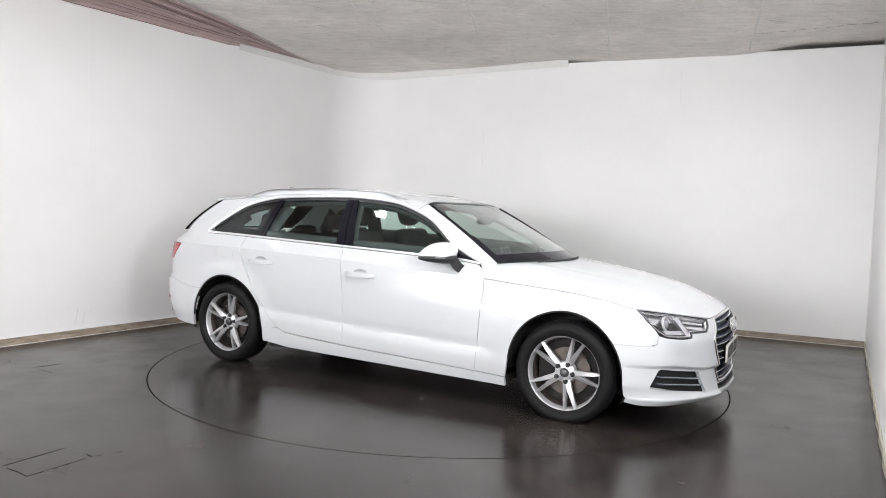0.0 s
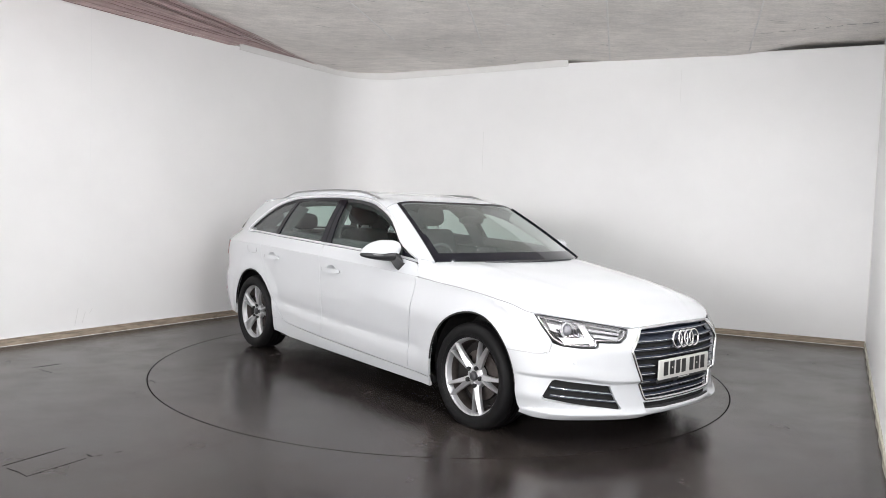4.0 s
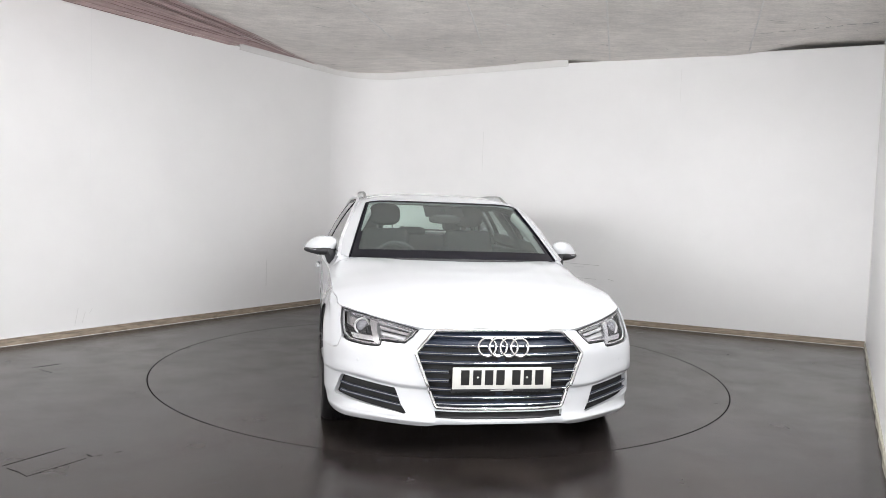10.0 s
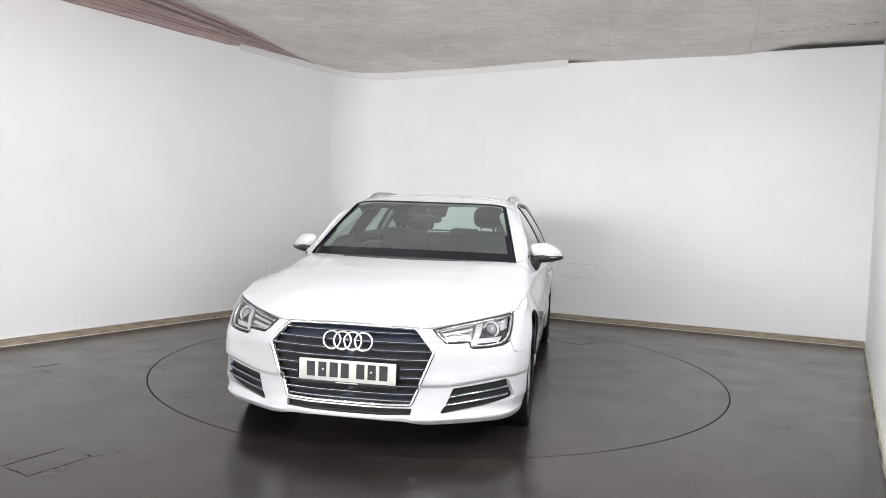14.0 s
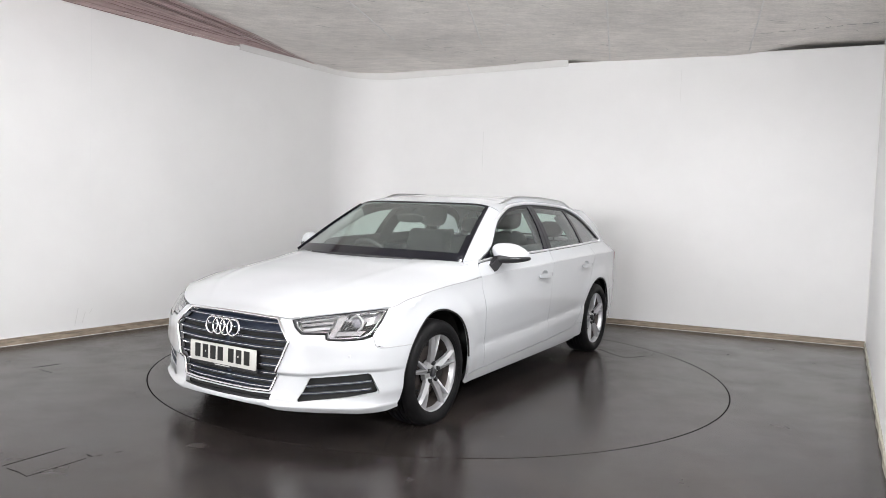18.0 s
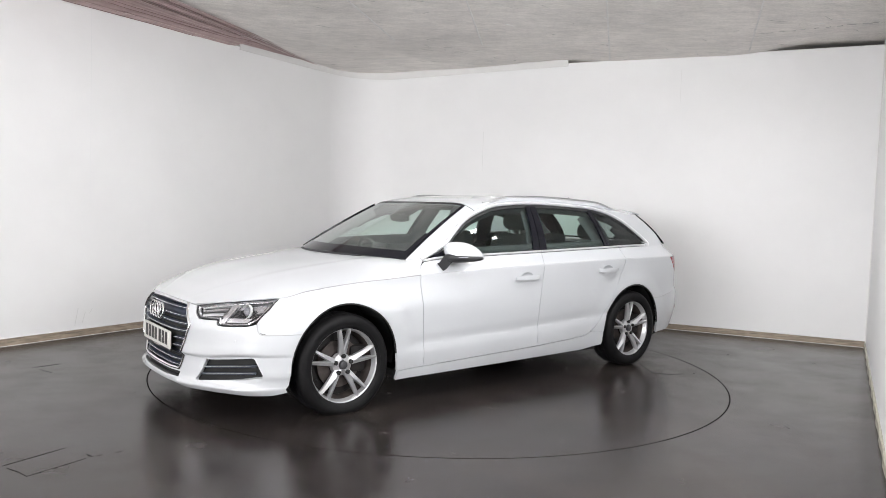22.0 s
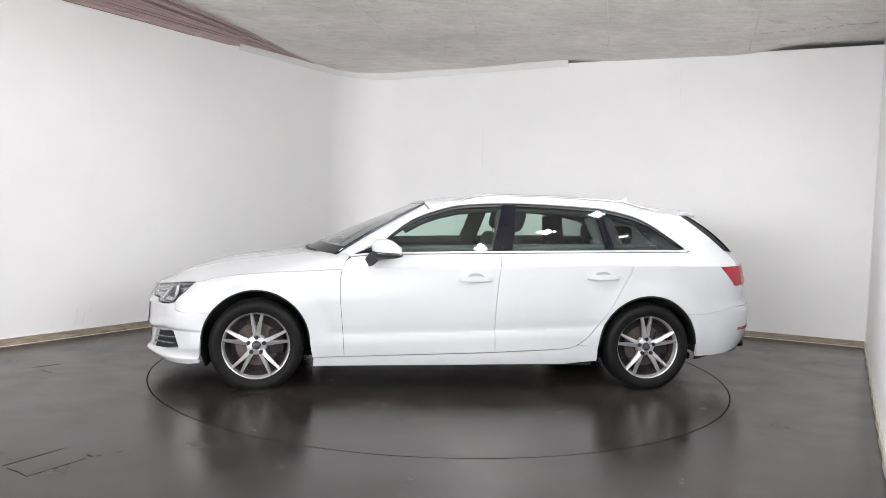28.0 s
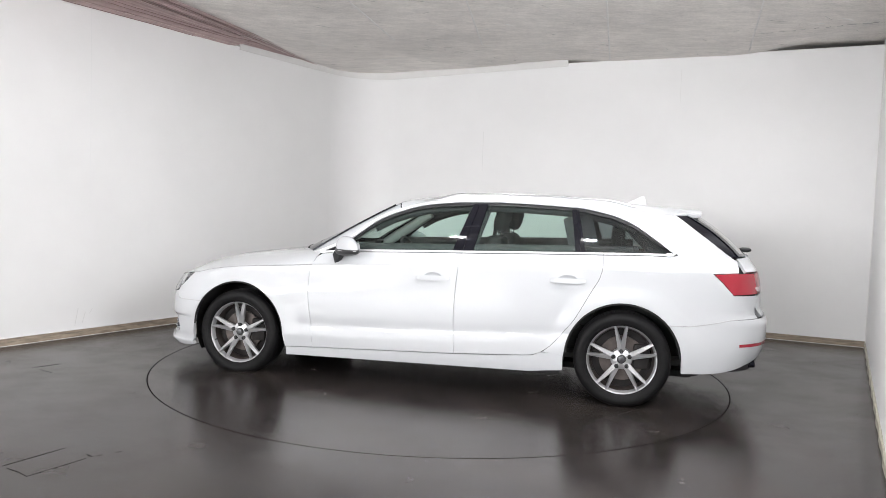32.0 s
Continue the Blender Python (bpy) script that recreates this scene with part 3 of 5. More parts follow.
def inset(x, z):
    """How far the flank lies inside the plan outline."""
    zs, zb, zc = shoulder(x), belt(x), crease(x)
    k = ramp(-.40, -.55, x) * ramp(-2.62, -2.45, x)
    rows = ((.14, .062), (.20, .045), (.245, .034), (zc - .065, .022 - .001 * k), (zc - .014, .0205 + .003 * k), (zc + .010, .0195 + .0075 * k), (zc + .075, .016 + .0015 * k), (zc + .2, .008), (zs - .05, .0015),
            (zs - .0025, .0003), (zs + .0025, .0030), (zs + .0055, .0060), (zs + .03, .022), (zb, .060), (zb + .12, .122), (zb + .24, .200), (zb + .36, .300), (zb + .5, .47))
    i = 0
    while i < len(rows) - 2 and z > rows[i + 1][0]:
        i += 1
    (z0, d0), (z1, d1) = rows[i], rows[i + 1]
    t = (z - z0) / max(1e-4, z1 - z0)
    m0 = (d1 - rows[i - 1][1]) / (z1 - rows[i - 1][0]) if i else (d1 - d0) / (z1 - z0)
    m1 = (rows[i + 2][1] - d0) / (rows[i + 2][0] - z0) if i < len(rows) - 2 else (d1 - d0) / (z1 - z0)
    if t < 0 or t > 1:
        return d0 + (d1 - d0) * t
    h = z1 - z0
    return (1 + 2 * t) * (1 - t) ** 2 * d0 + t * (1 - t) ** 2 * h * m0 + t * t * (3 - 2 * t) * d1 + t * t * (t - 1) * h * m1


def skin(s, z):
    """The car's outer skin: s metres round the plan outline from the nose (negative: right side), z height."""
    a, sign = abs(s), (1 if s >= 0 else -1)
    if a > ARC[-1]:
        a, sign = 2 * ARC[-1] - a, -sign
    x, y = float(np.interp(a, ARC_NP, PLAN_X)), float(np.interp(a, ARC_NP, PLAN_Y))
    wf, wr = ramp(.0, .55, x), ramp(-2.95, -3.6, x)
    d = inset(x, z)
    for cx, r0 in ((0, .372), (-2.82, .382)):
        r = math.hypot(x - cx, z - .318)
        d -= .013 * (1 - ramp(r0 + .005, r0 + .15, r)) * (1 - ramp(.74, .86, z))
    y *= 1 - d / .92
    zs = shoulder(x)
    y -= ramp(zs, belt(x), z) * (.042 * ramp(-1.3, -.60, x) + .05 * ramp(-2.2, -3.1, x))
    y -= .050 * ramp(-1.5, -.5, x) * ramp(.48, .02, x) * ramp(zs - .22, zs + .01, z) * (1 - .75 * ramp(zs, belt(x), z))
    y -= .015 * ramp(-2.5, -3.4, x) * ramp(1.0, 1.35, z)
    y += ramp(.74, .43, z) * (.022 * ramp(-.20, .30, x) * ramp(.76, .58, x) + .020 * ramp(.28, .54, x) * ramp(.78, .60, x))
    lift = .034 * ramp(.50, .80, abs(y)) * ramp(.25, .33, z) * ramp(.52, .43, z)
    x += wf * nose(z - lift) + wr * tail(z)
    return Vector((x, sign * y, z))


def at_x(x, z):
    """The place on the left flank with that x and height, as (s, z)."""
    lo, hi = (.25, ARC[-1] - .25)
    for _ in range(26):
        mid = (lo + hi) / 2
        lo, hi = (mid, hi) if skin(mid, z).x > x else (lo, mid)
    return (lo, z)


def at_y(y, z):
    """The place on the left half of the front with that y and height, as (s, z)."""
    lo, hi = 0.0, 1.35
    for _ in range(24):
        mid = (lo + hi) / 2
        lo, hi = (mid, hi) if skin(mid, z).y < y else (lo, mid)
    return (lo, z)


CAR_AT = Vector((1.3817, -.069, 0))     # from the car's front axle to the turntable's centre
BACK = ARC[-1]
car = tagged(new("estate_car"), "white estate car with silver alloy wheels, standing on a turntable", "car")


def off(p):
    return Vector(p) + CAR_AT


def cpart(name, bm, mat, parent, label="", smooth=True, sharp=40):
    """A part given in the car's front-axle coordinates."""
    bmesh.ops.translate(bm, vec=CAR_AT, verts=bm.verts)
    return part(name, bm, mat, parent, label, smooth, sharp)


def inside(pts, poly):
    """Which of the points lie inside the polygon."""
    x, y = pts[:, 0], pts[:, 1]
    hit = np.zeros(len(pts), bool)
    px, py = np.array(poly).T
    qx, qy = np.roll(px, -1), np.roll(py, -1)
    for a, b, c, d in zip(px, py, qx, qy):
        if b == d:
            continue
        hit ^= ((b > y) != (d > y)) & (x < (c - a) * (y - b) / (d - b) + a)
    return hit


def shrink(poly, g):
    """Moves a polygon's edges inward by g."""
    area = sum(a[0] * b[1] - b[0] * a[1] for a, b in zip(poly, poly[1:] + poly[:1]))
    sg = 1 if area > 0 else -1
    out = []
    n = len(poly)
    for i in range(n):
        a, p, b = Vector(poly[i - 1]), Vector(poly[i]), Vector(poly[(i + 1) % n])
        d0, d1 = (p - a), (b - p)
        if d0.length < 1e-7 or d1.length < 1e-7:
            out.append(tuple(p))
            continue
        d0, d1 = d0.normalized(), d1.normalized()
        n0, n1 = Vector((-d0.y, d0.x)) * sg, Vector((-d1.y, d1.x)) * sg
        m = (n0 + n1)
        m = m.normalized() if m.length > .2 else n0
        out.append(tuple(p + m * min(2 * g, g / max(.4, m.dot(n0)))))
    return out


def dense(poly, step):
    """Adds points along straight edges."""
    out = []
    for a, b in zip(poly, poly[1:] + poly[:1]):
        k = max(1, int(math.dist(a, b) / step))
        out += [(a[0] + (b[0] - a[0]) * i / k, a[1] + (b[1] - a[1]) * i / k) for i in range(k)]
    return out


def normal_of(fn, u, v, e=.003):
    n = (fn(u + e, v) - fn(u - e, v)).cross(fn(u, v + e) - fn(u, v - e))
    n = n.normalized() if n.length > 1e-12 else Vector((0, 0, 1))
    c = fn(u, v)
    return n if n.dot(c - Vector((min(.1, max(-2.9, c.x)), 0, .62))) >= 0 else -n


def panel(name, poly, mat, parent, label="", fn=None, step=.035, flange=.02, gap=.0015, raise_by=0.0, holes=(), lines=()):
    """A sheet of the skin cut to a 2D outline, with turned-in edges and true normals."""
    fn = fn or skin
    loops = [dense(shrink(list(poly), gap), step * .7)] + [dense(list(h), step * .7) for h in holes]
    pts = [p for lp in loops for p in lp]
    edges, k = [], 0
    for lp in loops:
        edges += [(k + i, k + (i + 1) % len(lp)) for i in range(len(lp))]
        k += len(lp)
    arr = np.array(loops[0])
    (u0, v0), (u1, v1) = arr.min(0), arr.max(0)
    gu, gv = np.meshgrid(np.arange(u0 + step / 2, u1, step), np.arange(v0 + step / 2, v1, step))
    cand = np.stack([gu.ravel(), gv.ravel()], -1)
    if len(cand):
        ok = inside(cand, loops[0])
        for h in loops[1:]:
            ok &= ~inside(cand, h)
        cand = cand[ok]
        allp = np.array(pts)
        if len(cand):
            dist = np.array([((allp - c) ** 2).sum(1).min() for c in cand])
            cand = cand[dist > (step * .45) ** 2]
    rows = [q for ln in lines for q in ln]
    if rows:
        rows = np.array(rows)
        ok = inside(rows, loops[0])
        rows = rows[ok]
        allp = np.array(pts)
        rows = np.array([r for r in rows if ((allp - r) ** 2).sum(1).min() > .004 ** 2])
        if len(cand) and len(rows):
            dist = np.array([((rows - c) ** 2).sum(1).min() for c in cand])
            cand = cand[dist > (step * .4) ** 2]
        cand = np.concatenate([cand, rows]) if len(cand) else rows
    vs, _, fs, *_ = delaunay_2d_cdt([Vector(p) for p in pts] + [Vector(c) for c in cand], edges, [], 0, 1e-6)
    uv = [(v.x, v.y) for v in vs]
    cen = np.array([[sum(uv[i][0] for i in f) / 3, sum(uv[i][1] for i in f) / 3] for f in fs])
    ok = inside(cen, loops[0])
    for h in loops[1:]:
        ok &= ~inside(cen, h)
    fs = [f for f, o in zip(fs, ok) if o]
    nrm = [normal_of(fn, *p) for p in uv]
    pos = [fn(*p) + n * raise_by for p, n in zip(uv, nrm)]
    faces = []
    for f in fs:
        a, b, c = (pos[i] for i in f)
        faces.append(tuple(f) if (b - a).cross(c - a).dot(nrm[f[0]]) > 0 else tuple(reversed(f)))
    verts, normals = list(pos), list(nrm)
    if flange:
        count = {}
        for f in faces:
            for i in range(3):
                e = (f[i], f[(i + 1) % 3])
                count[e] = 1
        for a, b in list(count):
            if (b, a) not in count:
                i = len(verts)
                verts += [pos[a], pos[b], pos[b] - nrm[b] * flange, pos[a] - nrm[a] * flange]
                faces.append((i + 1, i, i + 3, i + 2))
                normals += [Vector((0, 0, 0))] * 4
    return raw(name, [off(v) for v in verts], faces, mat, parent, label, True, normals)


def loft(name, fn, nu, nv, mat, parent, label="", thick=0.0, sharp=None):
    """A sheet over the unit square with true normals."""
    pos, nrm = [], []
    for i in range(nu + 1):
        for j in range(nv + 1):
            u, v = i / nu, j / nv
            e = 1e-3
            n = (fn(u + e, v) - fn(u - e, v)).cross(fn(u, v + e) - fn(u, v - e)).normalized()
            p = fn(u, v)
            if n.dot(p - Vector((min(.1, max(-2.9, p.x)), 0, .62))) < 0:
                n = -n
            pos.append(p)
            nrm.append(n)
    faces = []
    for i in range(nu):
        for j in range(nv):
            a, b, c, d = i * (nv + 1) + j, (i + 1) * (nv + 1) + j, (i + 1) * (nv + 1) + j + 1, i * (nv + 1) + j + 1
            f = (a, b, c, d)
            if (pos[b] - pos[a]).cross(pos[d] - pos[a]).dot(nrm[a]) < 0:
                f = (d, c, b, a)
            faces.append(f)
    verts, normals = list(pos), list(nrm)
    if thick:
        rim = [(i * (nv + 1)) for i in range(nu + 1)] + [nu * (nv + 1) + j for j in range(1, nv + 1)] + [i * (nv + 1) + nv for i in range(nu - 1, -1, -1)] + [j for j in range(nv - 1, 0, -1)]
        k = len(verts)
        m = len(rim)
        verts += [pos[i] for i in rim] + [pos[i] - nrm[i] * thick for i in rim]
        normals += [Vector((0, 0, 0))] * (2 * m)
        for i in range(m):
            j = (i + 1) % m
            faces.append((k + i, k + j, k + m + j, k + m + i))
    return raw(name, [off(v) for v in verts], faces, mat, parent, label, True, normals)


def side(pts, flip):
    """(x, z) corners on the left flank as skin places; flip: the right flank."""
    return [((-s if flip else s), z) for s, z in ((x, z) if x > 2 else at_x(x, z) for x, z in pts)]


def arch(cx, r, a0, a1, n=26, zc=.318):
    """The wheel arch's edge between two angles, degrees from the front, upwards."""
    out = []
    for i in range(n + 1):
        a = radians(a0 + (a1 - a0) * i / n)
        out.append((cx + r * math.cos(a), zc + r * math.sin(a)))
    return out


def along(fn, x0, x1, n=14):
    return [(x0 + (x1 - x0) * i / n, fn(x0 + (x1 - x0) * i / n)) for i in range(n + 1)]


FRONT_EDGE = [(-.575, .849), (-.564, .77), (-.568, .64), (-.579, .515), (-.592, .38), (-.604, .231)]
B_EDGE = [(-1.702, .986), (-1.690, .89), (-1.672, .70), (-1.664, .515), (-1.668, .38), (-1.673, .272)]
REAR_EDGE = [(-2.668, 1.002), (-2.672, .94), (-2.655, .86), (-2.598, .756), (-2.502, .577), (-2.436, .49), (-2.384, .425), (-2.331, .366), (-2.287, .335), (-2.22, .307), (-2.06, .294)]
FRONT_EDGE, B_EDGE, REAR_EDGE = (strand(e, .03) for e in (FRONT_EDGE, B_EDGE, REAR_EDGE))
drip = curve((-.604, .231), (-1.0, .247), (-1.672, .272), (-2.06, .294), (-2.3, .30))
dlo_top = curve((-.62, .937), (-.66, .953), (-.84, 1.040), (-.95, 1.127), (-1.056, 1.200), (-1.19, 1.258), (-1.35, 1.306), (-1.50, 1.328), (-1.74, 1.345), (-1.97, 1.347), (-2.32, 1.336),
                (-2.53, 1.322), (-2.72, 1.283), (-2.86, 1.229), (-3.0, 1.138), (-3.125, 1.046))
roof_edge = curve((-1.0, 1.18), (-1.056, 1.212), (-1.19, 1.271), (-1.35, 1.319), (-1.50, 1.341), (-1.74, 1.358), (-1.97, 1.36), (-2.32, 1.349), (-2.5, 1.338), (-2.72, 1.326), (-3.0, 1.302), (-3.3, 1.275))



def feature_lines(x0, x1, flip):
    """Rows of points that hold the shoulder line and the lower swage."""
    n = int(abs(x1 - x0) / .02)
    out = []
    for fn, d in ((shoulder, -.012), (shoulder, -.005), (shoulder, -.0015), (shoulder, .0025), (shoulder, .006), (shoulder, .014), (crease, -.014), (crease, .010)):
        out.append(side(along(lambda x: fn(x) + d, x0, x1, n), flip))
    return out


doors = {}


def handle_hole(x, z, flip, k=1.0):
    """The rounded mouth of a handle's bowl, as skin places."""
    return [((-s if flip else s), zz) for s, zz in (at_x(x + k * .062 * math.cos(a), z + k * .030 * math.sin(a)) for a in [2 * math.pi * i / 28 for i in range(28)])]


for flip in (False, True):
    sd = "right" if flip else "left"
    arch_f = arch(0, .368, 180, 33.5)
    fender = along(shoulder, .412, -.575, 22) + FRONT_EDGE[1:] + [(-.386, .222), (-.376, .27)] + arch_f + [(.40, .522), (.50, .522), (.548, .535), (.551, .585), (.545, .598), (.478, .664)]
    panel("front_wing", side(fender, flip), PAINT, car, "white front wing", step=.022, gap=.0018, lines=feature_lines(.40, -.57, flip)[:1])
    dome = along(lambda x: belt(x) - .010, -.634, -1.702, 20)
    fdoor = [(-.600, .90)] + dome + B_EDGE[1:] + [(x, drip(x)) for x in (-1.4, -1.1, -.8, -.604)] + FRONT_EDGE[::-1]
    doors[sd, 0] = panel("front_door", side(fdoor, flip), PAINT, car, "white front door", step=.02, holes=[handle_hole(-1.512, .808, flip)], lines=feature_lines(-.56, -1.71, flip))
    rdoor = along(lambda x: belt(x) - .010, -1.702, -2.668, 18) + REAR_EDGE[1:] + [(-1.85, drip(-1.85))] + B_EDGE[::-1]
    doors[sd, 1] = panel("rear_door", side(rdoor, flip), PAINT, car, "white rear door", step=.02, holes=[handle_hole(-2.445, .840, flip)], lines=feature_lines(-1.65, -2.68, flip))
    arch_r = arch(-2.82, .382, 0, 139)
    tail_q = [(-3.25, .572), (-3.40, .599), (-3.505, .6225), (-3.56, .626), (BACK - .702, .629), (BACK - .702, .70), (BACK - .645, .779), (-3.512, .783), (-3.44, .86), (-3.372, .922), (-3.54, .930), (-3.545, 1.0), (-3.49, 1.035), (-3.35, 1.14), (-3.22, 1.238), (-3.145, 1.292)]
    dlo_back = [(x, dlo_top(x) + .012) for x in (-2.55, -2.65, -2.72, -2.80, -2.86, -2.93, -3.0, -3.06, -3.11, -3.135)]
    quarter = ([(x, roof_edge(x)) for x in (-3.1, -3.0, -2.85, -2.7, -2.6, -2.5)] + dlo_back + [(-3.15, 1.028), (-3.12, 1.018)] + along(lambda x: belt(x) - .010, -3.08, -2.668, 10)
               + [p for p in REAR_EDGE[1:] if p[1] > .350] + [(-2.300, .341), (-2.289, .333), (-2.31, .3285), (-2.36, .328), (-2.434, .316)] + arch_r[1:] + tail_q)
    panel("rear_quarter", side(quarter, flip), PAINT, car, "white rear quarter panel", step=.025, gap=.0015, lines=feature_lines(-2.3, -3.4, flip)[:6])
    sill = [(x, drip(x) - .004) for x in (-.392, -.6, -.9, -1.3, -1.67, -2.06)] + [(-2.22, .3035), (-2.275, .3280), (-2.36, .3305), (-2.433, .3180), (-2.432, .214)] + [(x, .157 + .033 * max(0, (-.4 - x) / 2)) for x in (-2.2, -1.7, -1.2, -.8, -.388)]
    panel("sill", side(sill, flip), PAINT, car, "white sill")

# thin sealed seams where the bumpers meet the wings
for flip in (False, True):
    for nm, pts in (("bumper_seam", [(.309, .521), (.36, .522), (.42, .522), (.50, .522), (.542, .528), (.550, .545), (.5495, .590)]), ("bumper_seam", [(-3.110, .5685), (-3.25, .571), (-3.40, .599), (-3.505, .623), (-3.55, .627)])):
        ln = [skin(*p) - normal_of(skin, *p) * .0012 for p in side(strand(pts, .02), flip)]
        cpart(nm, sweep(ln, oval(.0032, .0032, 8), up=(0, 1, 0)), FAINT_PALE, car, "fine seam at the bumper's edge")
    # thin grey tube along the flank paints the shoulder crease's shade
    for x0, x1, nm in ((-.585, -1.690, "swage_shade_line"), (-1.705, -2.655, "swage_shade_line"), (-2.68, -3.36, "swage_shade_line")):
        ln = [skin(*p) - normal_of(skin, *p) * .0006 for p in side(along(lambda x: shoulder(x) + .002, x0, x1, 40), flip)]
        cpart(nm, sweep(ln, oval(.0014, .0016, 6), up=(0, 1, 0)), FAINT_PALE, car, "grey line painting the shade of the shoulder crease")
    ln = [skin(*p) - normal_of(skin, *p) * .0008 for p in side(along(lambda x: shoulder(x) + .0012, .405, -.572, 40), flip)]
    cpart("bonnet_seam", sweep(ln, oval(.0026, .0030, 8), up=(0, 1, 0)), FAINT, car, "thin grey shut line of the bonnet")

# bonnet
bonnet_mid = curve((-.278, .939), (-.1, .914), (.1, .888), (.3, .858), (.48, .811), (.62, .754), (.72, .700), (.765, .683), (.800, .671))


def bonnet_edge(k):
    """From the windscreen's foot along the flank and over the lamp to the grille's corner."""
    if k < .72:
        x = -.575 + (.42 + .575) * k / .72
        return skin(*at_x(x, shoulder(x)))
    t = (k - .72) / .28
    y = .80 + (.385 - .80) * t
    z = .730 - .068 * t ** .9
    return skin(*at_y(y, z))


EDGE = [bonnet_edge(i / 100) for i in range(101)]
MIDX = curve((0, -.278), (.35, .06), (.72, .505), (.86, .668), (1, .800))


def bonnet(u, v):
    """u: windscreen to nose, v: -1 to 1 across, given as 0 to 1."""
    w = 2 * v - 1
    a = min(1, abs(w))
    f = min(max(u, 0), 1) * 100
    i = min(99, int(f))
    e = EDGE[i].lerp(EDGE[i + 1], f - i) if 0 <= u <= 1 else (EDGE[0] + (EDGE[1] - EDGE[0]) * f if u < 0 else EDGE[100])
    if u > 1:
        e = EDGE[100] + (EDGE[100] - EDGE[99]) * (u - 1) * 100
    mx = MIDX(u)
    mz = bonnet_mid(mx)
    p = 5.2 - 2.6 * ramp(0, .6, u) + 7 * math.exp(-(u / .13) ** 2) - .2 * ramp(.6, 1, u)
    rear = (.243 * min(1, 1.226 * a) ** 2 + .054 * max(0, (a - .816) / .184)) / .297
    x = mx + (e.x - mx) * (rear + (a ** 2.4 - rear) * ramp(0, .4, u))
    z = mz + (e.z - mz) * a ** p
    z += .003 * math.exp(-((a - .62 + .12 * u) / .05) ** 2) * (1 - ramp(.7, 1, u)) * ramp(0, .1, u)
    y = e.y * a ** .96
    return Vector((x, math.copysign(y, w), z))


loft("bonnet", lambda u, v: bonnet(.0006 + .9954 * u, .0022 + .9956 * v), 44, 60, PAINT, car, "long smooth white clamshell bonnet", thick=.02)

# roof, with its front lip over the windscreen and a spoiler lip behind
roof_mid = curve((-1.10, 1.322), (-1.17, 1.338), (-1.4, 1.383), (-1.7, 1.407), (-2.0, 1.413), (-2.5, 1.400), (-3.0, 1.367), (-3.36, 1.345))


def roof_y(x):
    return skin(*at_x(x, roof_edge(x))).y


ROOF_Y = curve(*[(x, roof_y(x)) for x in (-3.3, -3.1, -2.9, -2.7, -2.5, -2.3, -2.1, -1.9, -1.7, -1.5, -1.35, -1.2, -1.1, -1.0)])
WS_TOP_Y = .588


def roof_at(x, y):
    e, ye = roof_edge(x), ROOF_Y(x)
    a = min(1, abs(y) / ye)
    p = 3.4 + 6.5 * ramp(-1.5, -1.12, x)
    return Vector((x, y, roof_mid(x) + (e - roof_mid(x)) * a ** p))


def roof(u, v):
    w = 2 * v - 1
    a = abs(w)
    xf = -1.172 + .004 * min(1, a / .88) ** 2 - .03 * max(0, (a - .88) / .12)
    xr = -3.335 + .02 * a * a + .19 * ramp(.80, 1, a)
    x = xf + (xr - xf) * u
    return roof_at(x, w * ROOF_Y(x))


loft("roof", roof, 50, 48, PAINT, car, "smooth white roof", thick=.025)


# windscreen
def ws_foot(w):
    a = abs(w)
    return Vector((-.288 - .245 * a ** 2, .737 * w, .950 - .016 * a ** 2))


def ws_head(w):
    a = abs(w)
    p = roof_at(-1.166 + .004 * a ** 2, WS_TOP_Y * w)
    return Vector((p.x, p.y, p.z - .004))


def screen(u, v):
    w = 2 * v - 1
    p = ws_foot(w).lerp(ws_head(w), u)
    b = .011 * 4 * u * (1 - u)
    return p + Vector((b * .5, 0, b * .85))


loft("windscreen", screen, 20, 30, SCREEN, car, "wide raked windscreen with a black border")


def band(name, fn, keep, nu, nv, mat, parent, lift=.002, label=""):
    """Cells of a unit-square sheet that keep() picks, lifted off it."""
    pos, faces = {}, []

    def at(i, j):
        u, v = i / nu, j / nv
        if (i, j) not in pos:
            e = 1e-3
            n = (fn(u + e, v) - fn(u - e, v)).cross(fn(u, v + e) - fn(u, v - e)).normalized()
            if n.z < 0:
                n = -n
            pos[i, j] = (len(pos), off(fn(u, v) + n * lift))
        return pos[i, j][0]
    for i in range(nu):
        for j in range(nv):
            if keep((i + .5) / nu, (j + .5) / nv):
                faces.append((at(i, j), at(i + 1, j), at(i + 1, j + 1), at(i, j + 1)))
    return raw(name, [p for _, p in sorted(pos.values(), key=lambda t: t[0])], faces, mat, parent, label)


band("screen_border", screen, lambda u, v: u < .11 or u > .965 or min(v, 1 - v) < .022 + .010 * (1 - u), 60, 90, BLACK, car, label="black printed border round the windscreen")
part("sensor_patch", block((.17, .30, .012), off((-1.045, 0, 1.262)), .004, turn=Matrix.Rotation(radians(27), 4, "Y")), BLACK, car)
# wiper cowl
loft("wiper_cowl", lambda u, v: ws_foot((2 * v - 1) * .96).lerp(bonnet(.004, .5 + (v - .5) * .86) + Vector((0, 0, -.012)), u) + Vector((0, 0, -.004)), 3, 24, PLASTIC, car)
